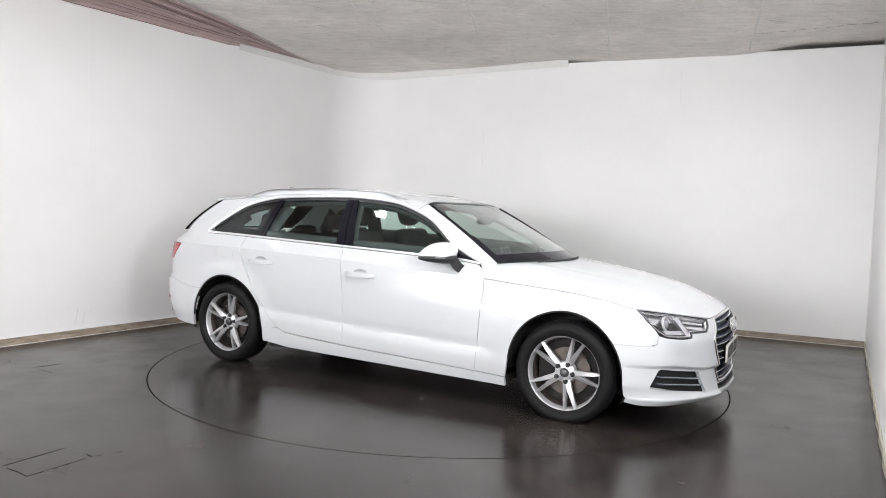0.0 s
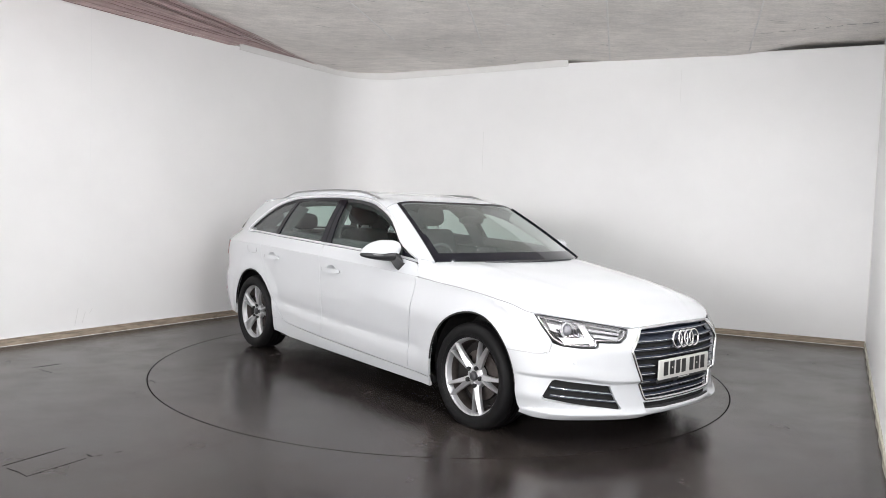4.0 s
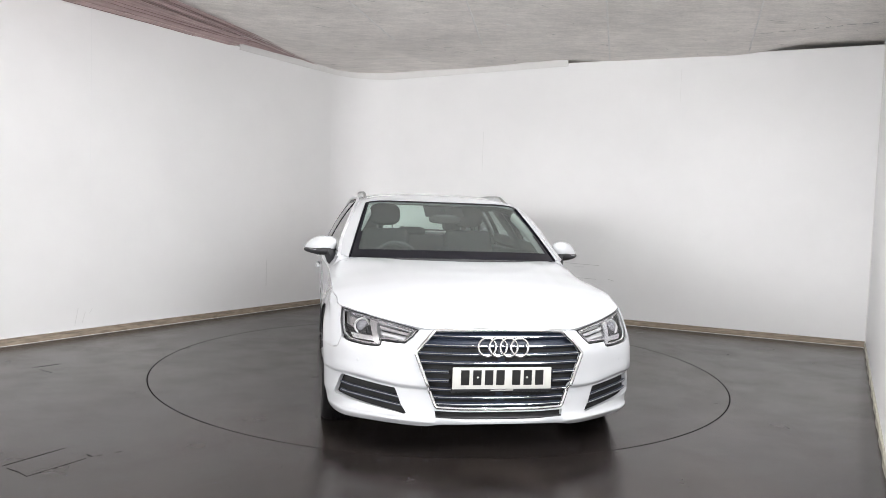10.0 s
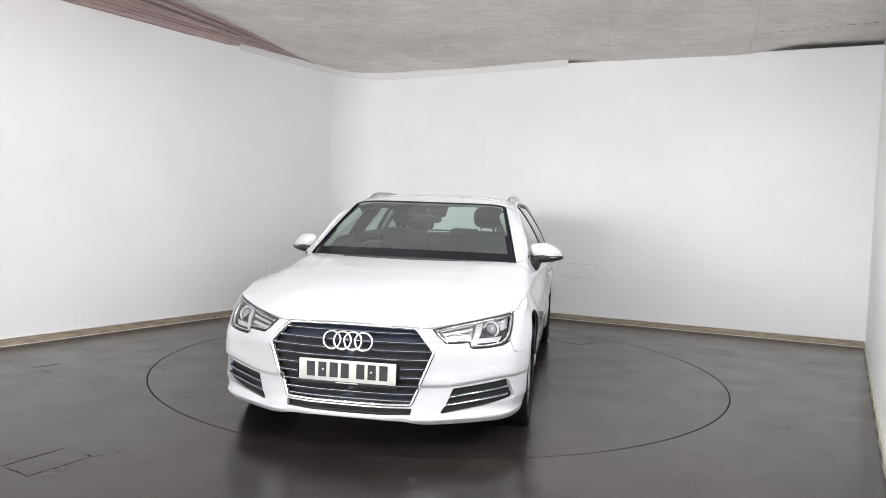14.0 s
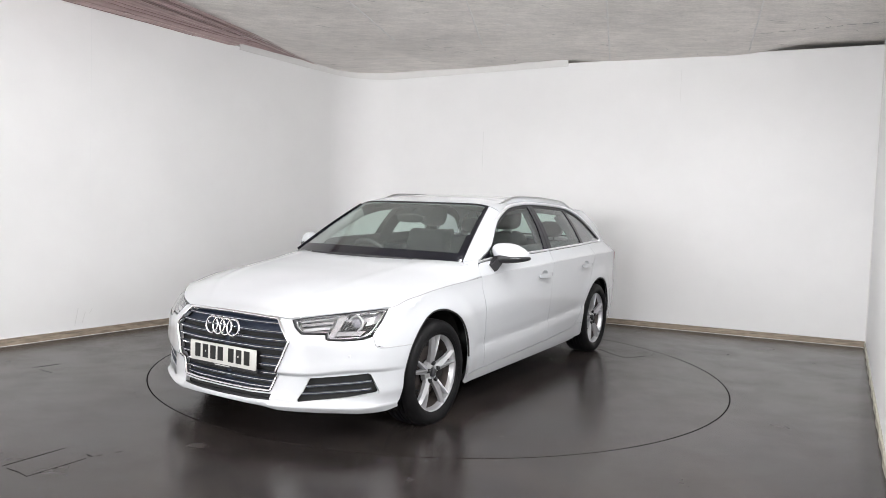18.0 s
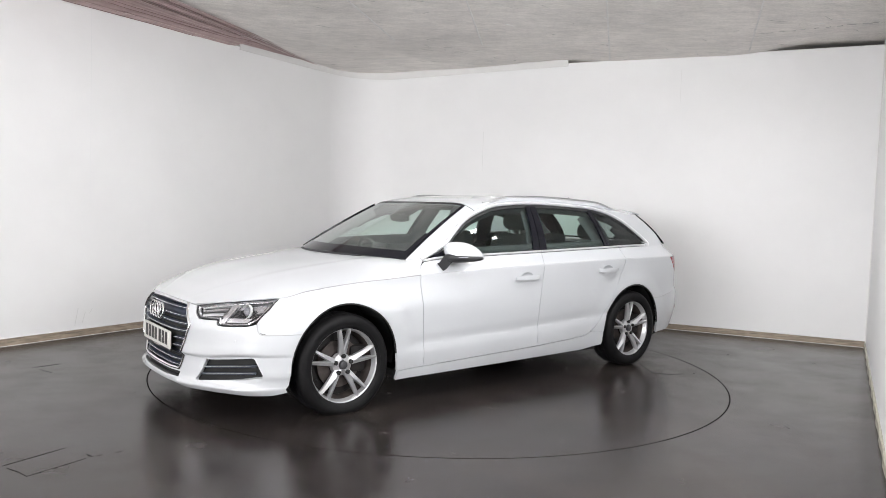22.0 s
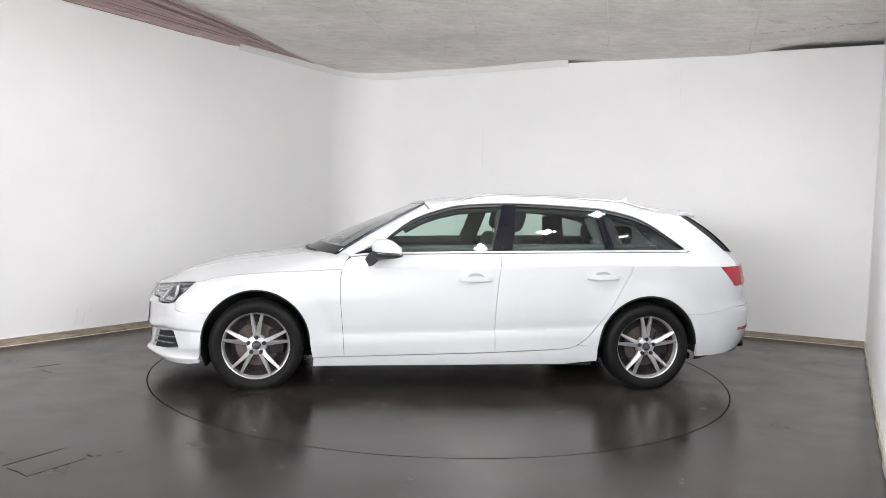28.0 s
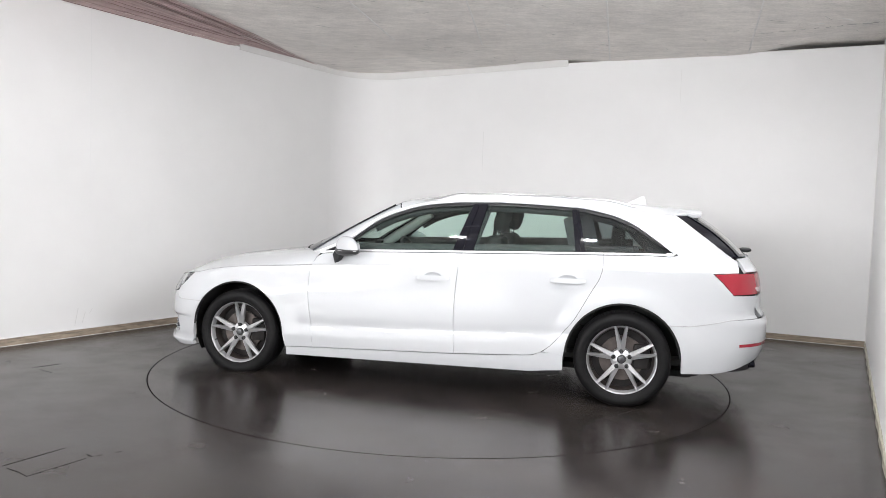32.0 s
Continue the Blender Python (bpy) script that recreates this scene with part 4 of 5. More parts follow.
for y0, y1, lean in ((-.60, .02, .09), (.02, .60, .05)):
    path = [ws_foot(t) + Vector((.012 - .02 * abs(t - y0) * lean, 0, -.008)) for t in [y0 + (y1 - y0) * i / 10 for i in range(11)]]
    cpart("wiper", sweep(path, oval(.008, .011)), PLASTIC, car)

# A-pillars and the rails over the side windows
for flip in (False, True):
    g = -1 if flip else 1

    def pillar(u, v, g=g):
        x = -.625 + (-1.19 + .625) * u
        a = skin(*at_x(x, dlo_top(x) + .010))
        b = screen(min(1, u * 1.0), 1.0)
        p = a.lerp(b, v)
        w = 4 * v * (1 - v)
        p += Vector((.003, .003, .004)) * w
        return Vector((p.x, g * p.y, p.z))
    loft("a_pillar", pillar, 24, 8, PAINT, car, "white windscreen pillar", thick=.012)

    def wing_corner(u, v, g=g):
        edge = [skin(*at_x(-.5742, shoulder(-.5742) + .002)), skin(*at_x(-.5868, .875)), skin(*at_x(-.5988, .90)), skin(*at_x(-.6150, .917)), skin(*at_x(-.627, dlo_top(-.627) + .010))]
        q = min(max(u, 0), 1) * 4
        i = min(3, int(q))
        a = edge[i].lerp(edge[i + 1], q - i)
        f = 1 - .185 * min(1, u / .8)
        b = bonnet(.0006, .5 + .498 * f)
        if u > .8:
            b = b.lerp(screen(0, 1.0), min(1, (u - .8) / .2))
        p = a.lerp(b, v)
        return Vector((p.x, g * p.y, p.z))
    cpart("screen_moulding", sweep([Vector((p.x, p.y, p.z + .003)) for p in [screen(.95 * i / 16, .003 if flip else .997) for i in range(17)]], oval(.006, .010, 8), up=(0, 0, 1)), BLACK, car, "black moulding beside the windscreen")
    loft("wing_corner", wing_corner, 14, 6, PAINT, car, "white corner at the windscreen's foot")

# side windows: frame, panes, pillars and bright trim
for flip in (False, True):
    sd = "right" if flip else "left"
    g = -1 if flip else 1
    low = lambda x: belt(x) + .006
    top = lambda x: dlo_top(x) - .014
    front_pane = along(low, -.80, -1.628, 16) + [(-1.66, 1.08), (-1.70, 1.21), (-1.735, top(-1.735) - .008)] + along(lambda x: top(x) - .008, -1.70, -.83, 20)
    panel("window", side(front_pane, flip), SIDE_GLASS, doors[sd, 0], "green-tinted front door window", gap=0, flange=0, raise_by=-.008)
    corner_pane = [(-.668, belt(-.668) + .006), (-.795, belt(-.795) + .006), (-.822, top(-.83) - .008), (-.76, top(-.76) - .004)]
    panel("window_corner", side(corner_pane, flip), BLACK, doors[sd, 0], gap=0, flange=.01, raise_by=-.006)
    rear_pane = along(low, -1.775, -2.486, 14) + [(-2.475, 1.12), (-2.458, 1.22), (-2.44, top(-2.44) - .006)] + along(lambda x: top(x) - .008, -2.43, -1.84, 14) + [(-1.822, 1.22), (-1.80, 1.10)]
    panel("window", side(rear_pane, flip), SIDE_GLASS, doors[sd, 1], "green-tinted rear door window", gap=0, flange=0, raise_by=-.008)
    quarter_pane = along(low, -2.556, -3.085, 10) + [(-3.07, 1.052)] + [(x, top(x) - .004) for x in (-3.0, -2.93, -2.86, -2.79, -2.72, -2.62, -2.53, -2.485)] + [(-2.50, 1.22), (-2.528, 1.12)]
    panel("quarter_window", side(quarter_pane, flip), DARK_GLASS, car, "small dark rear quarter window", gap=0, flange=0, raise_by=-.008)
    for x0, x1, x2, x3, nm, par in ((-1.628, -1.700, -1.776, -1.735, "b_pillar_trim", doors[sd, 0]), (-1.704, -1.778, -1.840, -1.779, "b_pillar_trim", doors[sd, 1]),
                                    (-2.486, -2.52, -2.474, -2.438, "c_pillar_trim", doors[sd, 1]), (-2.523, -2.556, -2.487, -2.477, "c_pillar_trim", car)):
        panel(nm, side([(x0, low(x0) - .004), (x1, low(x1) - .004), (x2, top(x2)), (x3, top(x3))], flip), BLACK, par, "gloss black pillar cover", gap=.001, flange=.02, raise_by=-.003)
    frame_top = [(x, dlo_top(x) - .001) for x in (-.66, -.75, -.84, -.95, -1.056, -1.19, -1.35, -1.50, -1.74, -1.97, -2.2, -2.4, -2.53, -2.72, -2.86, -3.0, -3.10)]
    frame_in = [(x, dlo_top(x) - .024) for x in (-3.04, -2.97, -2.86, -2.72, -2.53, -2.4, -2.2, -1.97, -1.74, -1.50, -1.35, -1.19, -1.056, -.95, -.86, -.78)]
    panel("window_seal", side(frame_top + frame_in, flip), PLASTIC, car, gap=0, flange=.02, raise_by=-.004)
    rim = [skin(*p) for p in side(strand([(x, dlo_top(x) + .004) for x in (-.615, -.66, -.75, -.84, -.95, -1.056, -1.19, -1.35, -1.50, -1.74, -1.97, -2.2, -2.4, -2.53, -2.72, -2.86, -3.0, -3.07)]
                                          + [(-3.118, 1.055), (-3.132, 1.036), (-3.118, 1.026), (-3.08, 1.0265)], .03), flip)]
    cpart("window_trim", sweep([p + Vector((0, .004 * g, .002)) for p in rim], oval(.0135, .0120, 8), up=(0, g, .3)), BRIGHT, car, "bright aluminium strip round the side windows")
    for x0, x1, par in ((-.625, -1.700, doors[sd, 0]), (-1.704, -2.666, doors[sd, 1]), (-2.670, -3.09, car)):
        pth = [skin(*p) for p in side(along(lambda x: belt(x) - .001, x0, x1, 20), flip)]
        cpart("belt_trim", sweep(pth, oval(.007, .0085, 8)), BRIGHT, par, "bright strip under the window")

# roof rails, each with a thin web down to the roof
for g in (1, -1):
    path, base_line = [], []
    for i in range(41):
        u = i / 40
        x = -1.34 - 1.64 * u
        y = g * (.578 - .03 * ramp(-2.2, -2.9, x))
        z = roof_at(x, y).z
        path.append((x, y, z - .006 + .040 * ramp(0, .17, u) * ramp(1, .80, u)))
        base_line.append((x, y, z - .010))
    cpart("roof_rail", sweep(path, oval(.013, .009, 12)), SATIN, car, "satin aluminium roof rail")
    bm = bmesh.new()
    prev = None
    for (x, y, z1), (_, _, z0) in zip(path, base_line):
        ring = [bm.verts.new((x, y - .006, z0)), bm.verts.new((x, y + .006, z0)), bm.verts.new((x, y + .006, max(z1, z0 + .002))), bm.verts.new((x, y - .006, max(z1, z0 + .002)))]
        if prev:
            for k in range(4):
                bm.faces.new((prev[k], prev[(k + 1) % 4], ring[(k + 1) % 4], ring[k]))
        prev = ring
    cpart("rail_web", bm, PAINT, car)
bm = bmesh.new()
fin = [(-2.80, 0), (-2.86, .022), (-2.915, .058), (-2.945, .064), (-2.955, .045), (-2.965, 0)]
z0 = roof_mid(-2.88) - .004
va = [bm.verts.new((x, .006 if h > .03 else .022, z0 + h)) for x, h in fin]
vb = [bm.verts.new((x, -.006 if h > .03 else -.022, z0 + h)) for x, h in fin]
bm.faces.new(va)
bm.faces.new(vb)
for i in range(len(fin)):
    k = (i + 1) % len(fin)
    bm.faces.new((va[i], va[k], vb[k], vb[i]))
bmesh.ops.bevel(bm, geom=list(bm.edges), offset=.004, segments=2, affect="EDGES")
cpart("aerial", bm, PAINT, car, "small white roof aerial fin")


# ---- front end ----
def front(pts, g=1):
    """(y, z) corners on the front as skin places; g = -1: the right half."""
    return [(g * s, z) for s, z in (at_y(y, z) for y, z in pts)]


def mirrored(pts):
    """A full outline from its left half, which runs from the middle outward and back to the middle."""
    return pts + [(-s, z) for s, z in reversed(pts) if abs(s) > 1e-6]


grille_half = front([(0, .668), (.12, .6665), (.25, .664), (.338, .660), (.352, .655), (.40, .605), (.444, .550), (.445, .538), (.40, .42), (.342, .272), (.330, .262), (.2, .259), (0, .258)])
grille_out = mirrored(grille_half)
slot = mirrored(front([(0, .247), (.2, .247), (.342, .250), (.336, .217), (.2, .213), (0, .212)]))
fog_pts = [(.540, .350), (.60, .357), (.70, .370), (.77, .381), (.800, .386), (.812, .379), (.829, .33), (.843, .284), (.838, .272), (.70, .248), (.60, .236), (.492, .222), (.484, .229)]
lamp_low = [(.428, .655), (.46, .618), (.498, .588), (.55, .588), (.612, .590), (.618, .568), (.632, .560), (.70, .560), (.78, .570)]
half = (front([(0, .672), (.2, .669), (.345, .664), (.385, .661), (.42, .660)]) + front(lamp_low) + [at_x(.551, .585), at_x(.550, .537), at_x(.50, .522), at_x(.40, .522)]
        + [at_x(x, z) for x, z in arch(0, .368, 33.5, 0, 10) + [(.371, .27), (.374, .22), (.374, .175)]] + [at_x(.45, .160), at_x(.56, .160)] + front([(.74, .162), (.60, .162), (.45, .165), (.38, .168), (.30, .185), (.15, .19), (0, .191)]))
bumper = panel("front_bumper", mirrored(half), PAINT, car, "white front bumper with a body-coloured lip", step=.022, gap=.002, flange=.025, lines=[[(k * .02, z + (.034 * ramp(.50, .80, float(np.interp(abs(k) * .02, ARC_NP, PLAN_Y))) if z > .3 else 0)) for k in range(-72, 73) if abs(k) > 18 or z > .22] for z in (.180, .190, .197, .2005, .2045, .209, .214, .352, .3635, .3725, .382)],
               holes=[grille_out, slot, front(fog_pts), front(fog_pts, -1)])
cpart("bumper_tray", block((.40, 1.20, .012), (.38, 0, .176), .003), UNDER, car)
# parking sensors
for y, z in ((.732, .480), (-.732, .480)):
    p = skin(*front([(abs(y), z)], 1 if y > 0 else -1)[0])
    n = normal_of(skin, *front([(abs(y), z)], 1 if y > 0 else -1)[0])
    bm = lathe([(.0, .0022), (.007, .0016), (.0085, -.002)], 20, "z")
    bmesh.ops.transform(bm, matrix=Matrix.Translation(p) @ n.to_track_quat("Z", "Y").to_matrix().to_4x4(), verts=bm.verts)
    cpart("parking_sensor", bm, PAINT, bumper)



# the grille: dark back, bright frame, blades
def grille_y(z):
    """Half width of the grille's opening at a height."""
    return curve((.262, .33), (.272, .342), (.42, .40), (.538, .444), (.55, .444), (.605, .40), (.655, .352), (.662, .335))(z)


grille = panel("grille", shrink(grille_out, -.006), GRILLE, car, "dark six-sided grille with bright blades", gap=0, flange=0, raise_by=-.045, step=.03)
rim = [skin(*p) + normal_of(skin, *p) * .002 for p in dense(shrink(grille_out, .004), .02)]
cpart("grille_frame", sweep(rim, oval(.0095, .0085, 10), closed=True, up=(1, 0, .25)), CHROME, grille, "chrome grille surround")
for z in (.630, .586, .544, .500, .452, .407, .357, .316, .282):
    w = grille_y(z) - .012
    for y0, y1 in (((-w, w),) if not .39 < z < .50 else ((-w, -.275), (.275, w))):
        ys = [y0 + (y1 - y0) * i / 24 for i in range(25)]
        pth = []
        for y in ys:
            s = at_y(abs(y), z)[0]
            p = skin(math.copysign(s, y), z)
            flat = 1 - .35 * ramp(w - .12, w - .05, abs(y))
            pth.append(p + Vector((-.016 - .006 * (1 - flat), 0, 0)))
        cpart("blade", sweep(pth, [(-.012, -.0085), (.006, -.0085), (.011, -.003), (.011, .0025), (.004, .0075), (-.012, .0075)]), GRILLE, grille)
        cpart("blade_edge", sweep([p + Vector((.0105, 0, .002)) for p in pth], [(-.004, -.0024), (.004, -.0024), (.005, 0), (.004, .0024), (-.004, .0024)]), CHROME, grille, "thin chrome blade edge")
# badge: four plain rings
for i, y in enumerate((-.0855, -.0285, .0285, .0855)):
    bm = lathe([(.046 + .0062 * math.cos(a), .0062 * math.sin(a)) for a in [2 * math.pi * k / 10 for k in range(10)]], 40, "x", close=True)
    bmesh.ops.transform(bm, matrix=Matrix.Translation((.866 - .02 * abs(y) + .001 * i, y, .586)) @ Matrix.Rotation(radians(-8), 4, "Y"), verts=bm.verts)
    cpart("badge_ring", bm, CHROME, grille)
# lower slot
panel("air_slot", slot, UNDER, car, fn=lambda s, z: skin(s, z) - Vector((.030, 0, 0)), gap=-.001, flange=0)

# dark strip added to cover reflections on the slot's white lower edge
slot_cover = [skin(math.copysign(at_y(abs(y), .214)[0], y), .214) + Vector((-.012, 0, .003)) for y in [-.335 + .67 * i / 24 for i in range(25)]]
cpart("slot_cover", sweep(slot_cover, oval(.010, .007, 8)), PLASTIC, car, "added black strip hiding the slot's bright lower edge")

# number plate: bars stand for its characters
plate = cpart("number_plate", block((.012, .522, .112), (.863, 0, .426), .003), PLATE_WHITE, car, "white number plate with black bars")
for y in (-.222, -.159, -.097, -.037, .047, .108, .170):
    cpart("character_bar", block((.002, .044, .078), (.8695, y + .026, .430), .0008), PLATE_BLACK, plate, smooth=False)
cpart("plate_holder", block((.014, .535, .020), (.858, 0, .363), .003), PLASTIC, plate)
cpart("caption_bar", block((.002, .12, .005), (.8655, .0, .364), .0006), PLATE_WHITE, plate, smooth=False)
for y in (-.13, .13):
    cpart("plate_screw", lathe([(0, .0025), (.005, .002), (.006, 0)], 12, "x", (.8695, y, .431)), PLATE_WHITE, plate)

# fog grilles
for g in (1, -1):
    fog = panel("fog_grille", shrink(front(fog_pts, g), -.004), GRILLE, car, "black slatted fog-lamp grille", gap=0, flange=0, raise_by=-.040, step=.03)
    for z in (.262, .304):
        ya, yb = .50 + (.05 * (z - .24) / .12), .818
        pth = []
        for i in range(17):
            y = ya + (yb - ya) * i / 16
            q = front([(y, z + .036 * (i / 16))], g)[0]
            pth.append(skin(*q) - normal_of(skin, *q) * .014)
        cpart("slat", sweep(pth, oval(.010, .007, 8)), GRILLE, fog)
        cpart("slat_edge", sweep([p + Vector((.008, 0, .002)) for p in pth], oval(.004, .0024, 8)), CHROME, fog)

# headlights
for g in (1, -1):
    lamp_top = [(.795, .729), (.78, .727), (.70, .714), (.60, .698), (.50, .680), (.428, .664)]
    outline = front(lamp_top + lamp_low[0:], g) + [(g * s, z) for s, z in (at_x(.547, .598), at_x(.515, .630), at_x(.480, .663), at_x(.440, .700), at_x(.410, .729))]
    lamp = panel("headlight", outline, LAMP_DARK, car, "clear headlight with chrome inner parts", gap=.002, flange=0, raise_by=-.05, step=.03)
    panel("lens", outline, LENS, lamp, "clear outer lens", gap=.002, flange=0, raise_by=-.002, step=.03).visible_shadow = False
    ring_path = [skin(*p) - normal_of(skin, *p) * .006 for p in dense(shrink(outline, .006), .02)]
    cpart("lamp_rim", sweep(ring_path, oval(.0032, .006, 8), closed=True, up=(1, 0, .2)), PLASTIC, lamp)
    ring_path = [skin(*p) - normal_of(skin, *p) * .016 for p in dense(shrink(outline, .013), .02)]
    cpart("lamp_bezel", sweep(ring_path, oval(.0065, .009, 8), closed=True, up=(1, 0, .2)), LAMP_CHROME, lamp, "bright silver inner bezel")
    for i in range(9):
        a, b = front([(.668 + .011 * i, .600)], g)[0], front([(.675 + .011 * i, .668)], g)[0]
        cpart("reflector_rib", sweep([skin(*a) - normal_of(skin, *a) * .028, skin(*b) - normal_of(skin, *b) * .028], oval(.0022, .005, 6), up=(0, 1, 0)), PLASTIC, lamp)
    for z0, z1 in ((.668, .690), (.650, .668), (.630, .646), (.610, .622)):
        pr = [front([(.47 + (.675 - z0) * .55 + (.148 - (.675 - z0) * .55) * i / 8, z0 + (z1 - z0) * i / 8)], g)[0] for i in range(9)]
        cpart("lamp_blade", sweep([skin(*q) - normal_of(skin, *q) * .024 for q in pr], oval(.003, .0022, 6)), PLASTIC, lamp)

    def inlay(name, pts, mat, depth, label="", g=g, lamp=lamp, flange=.02):
        return panel(name, front(pts, g), mat, lamp, label, gap=0, flange=flange, raise_by=-depth, step=.02)
    inlay("reflector", [(.645, .696), (.785, .718), (.795, .64), (.775, .585), (.64, .572), (.655, .64)], LAMP_CHROME, .035)
    inlay("reflector_step", [(.64, .585), (.765, .592), (.78, .62), (.652, .612)], LAMP_CHROME, .022)
    inlay("light_guide", [(.46, .662), (.632, .698), (.634, .684), (.470, .650)], LED_STRIP, .018, "white light strip")
    inlay("light_guide", [(.478, .643), (.625, .668), (.627, .655), (.488, .632)], LAMP_CHROME, .020)
    inlay("light_guide", [(.498, .620), (.618, .636), (.620, .622), (.508, .606)], LED_STRIP, .018)
    inlay("divider", [(.636, .698), (.672, .705), (.668, .64), (.650, .566), (.622, .566), (.640, .64)], LAMP_CHROME, .012)
    c = skin(*front([(.722, .662)], g)[0])
    n = normal_of(skin, *front([(.722, .662)], g)[0])
    turn = Matrix.Translation(c - n * .035) @ n.lerp(Vector((1, 0, 0)), .6).normalized().to_track_quat("Z", "Y").to_matrix().to_4x4()
    for nm, prof, mt in (("projector_ring", [(.044, .0), (.044, .012), (.040, .016), (.034, .010), (.034, 0)], LAMP_DARK), ("projector_lens", [(0, .022), (.013, .020), (.024, .014), (.030, .007), (.033, 0)], LAMP_LENS)):
        bm = lathe(prof, 36, "z")
        bmesh.ops.transform(bm, matrix=turn, verts=bm.verts)
        cpart(nm, bm, mt, lamp)

# ---- rear end ----
def rear_x(pts):
    return [at_x(x, z) for x, z in pts]


def flipped(pts):
    """An outline from its left half that ends at the tail's middle."""
    return pts + [(2 * BACK - s, z) for s, z in reversed(pts) if abs(s - BACK) > 1e-6]


bump_half = [(BACK, .625), (BACK - .35, .626), (BACK - .70, .628)] + rear_x([(-3.56, .625), (-3.505, .6215), (-3.40, .598), (-3.25, .570), (-3.112, .567)]) + rear_x(arch(-2.82, .382, 141, 180)[1:]) + rear_x([(-3.204, .252)]) + rear_x([(-3.33, .254), (-3.45, .266), (-3.53, .284)]) + [(BACK - .68, .345), (BACK - .56, .385), (BACK - .3, .395), (BACK, .395)]
panel("rear_bumper", flipped(bump_half), PAINT, car, "white rear bumper", step=.03, gap=.001)
panel("rear_diffuser", flipped(rear_x([(-3.50, .272), (-3.53, .280)]) + [(BACK - .68, .341), (BACK - .56, .381), (BACK - .3, .391), (BACK, .391), (BACK, .26), (BACK - .5, .27)]), PLASTIC, car, gap=.001, raise_by=-.004)
for g in (1, -1):
    cpart("exhaust_pipe", sweep([(-3.45, g * .62, .300), (-3.58, g * .62, .305), (-3.690, g * .62, .318)], oval(.050, .030, 16)), BLACK, car, "flattened dark exhaust tip")
    st = [(g * s if g > 0 else 2 * BACK - s, z) for s, z in rear_x([(-3.565, .444), (-3.565, .464)]) + [(BACK - .42, .476), (BACK - .42, .452)]]
    panel("reflector_strip", st, RED_LENS, car, "slim red reflector", gap=0, flange=.01, raise_by=.003)
    tl = rear_x([(-3.376, .920), (-3.44, .862), (-3.508, .786)]) + [(BACK - .60, .790), (BACK - .50, .80), (BACK - .30, .812), (BACK - .30, .905), (BACK - .5, .926)] + rear_x([(-3.50, .927)])
    tl = tl if g > 0 else [(2 * BACK - s, z) for s, z in tl]
    tl_ob = panel("tail_light", tl, RED_LENS, car, "red tail light wrapping round the corner", gap=.002, flange=.03, raise_by=.002)
    w = [(BACK - .66, .806), (BACK - .52, .812), (BACK - .52, .84), (BACK - .70, .833)]
    panel("reversing_lens", w if g > 0 else [(2 * BACK - s, z) for s, z in w], PALE_LENS, tl_ob, gap=0, flange=.004, raise_by=.005)
gate = flipped([(BACK, 1.028), (BACK - .4, 1.028)] + rear_x([(-3.545, 1.02)]) + [(BACK - .76, .935), (BACK - .5, .932), (BACK - .296, .908), (BACK - .296, .81), (BACK - .5, .792), (BACK - .64, .782), (BACK - .70, .70), (BACK - .60, .635), (BACK, .632)])
panel("tailgate", gate, PAINT, car, "white tailgate", step=.035, gap=.0015)


def rear_glass(u, v):
    w = 2 * v - 1
    a = abs(w)
    foot = Vector((-3.665 + .115 * a ** 2.5, .665 * w, 1.030))
    head = Vector((-3.285 + .07 * a ** 2.5, .570 * w, 1.328 - .032 * a ** 3))
    p = foot.lerp(head, u)
    return p + Vector((-.02, 0, .012)) * 4 * u * (1 - u)


loft("rear_window", rear_glass, 14, 24, SIDE_GLASS, car, "dark raked rear window")
for g in (1, -1):
    fin_edge = [skin(*p) for p in side([(-3.145, 1.290), (-3.22, 1.236), (-3.285, 1.188), (-3.35, 1.138), (-3.42, 1.086), (-3.49, 1.033)], g < 0)]

    def fin_at(u, v, fin_edge=fin_edge, g=g):
        q = min(max(u, 0), 1) * 5
        i = min(4, int(q))
        return fin_edge[i].lerp(fin_edge[i + 1], q - i).lerp(rear_glass(1 - u, .5 + .5 * g * .985) + Vector((0, 0, -.002)), v)
    loft("window_fin", fin_at, 12, 4, BLACK, car, "gloss black fin beside the rear window")
band("rear_window_border", rear_glass, lambda u, v: u < .06 or u > .93 or min(v, 1 - v) < .05, 40, 60, BLACK, car)
loft("rear_spoiler", lambda u, v: Vector((-3.20 - .14 * u + .05 * abs(2 * v - 1) ** 4, (.565 - .01 * u) * (2 * v - 1), 1.364 - .016 * u - .034 * abs(2 * v - 1) ** 3 - .014)), 6, 24, PAINT, car, thick=.02)
cpart("rear_wiper", blob((.045, .03, .018), (-3.70, 0, 1.055), 2.5), PLASTIC, car)

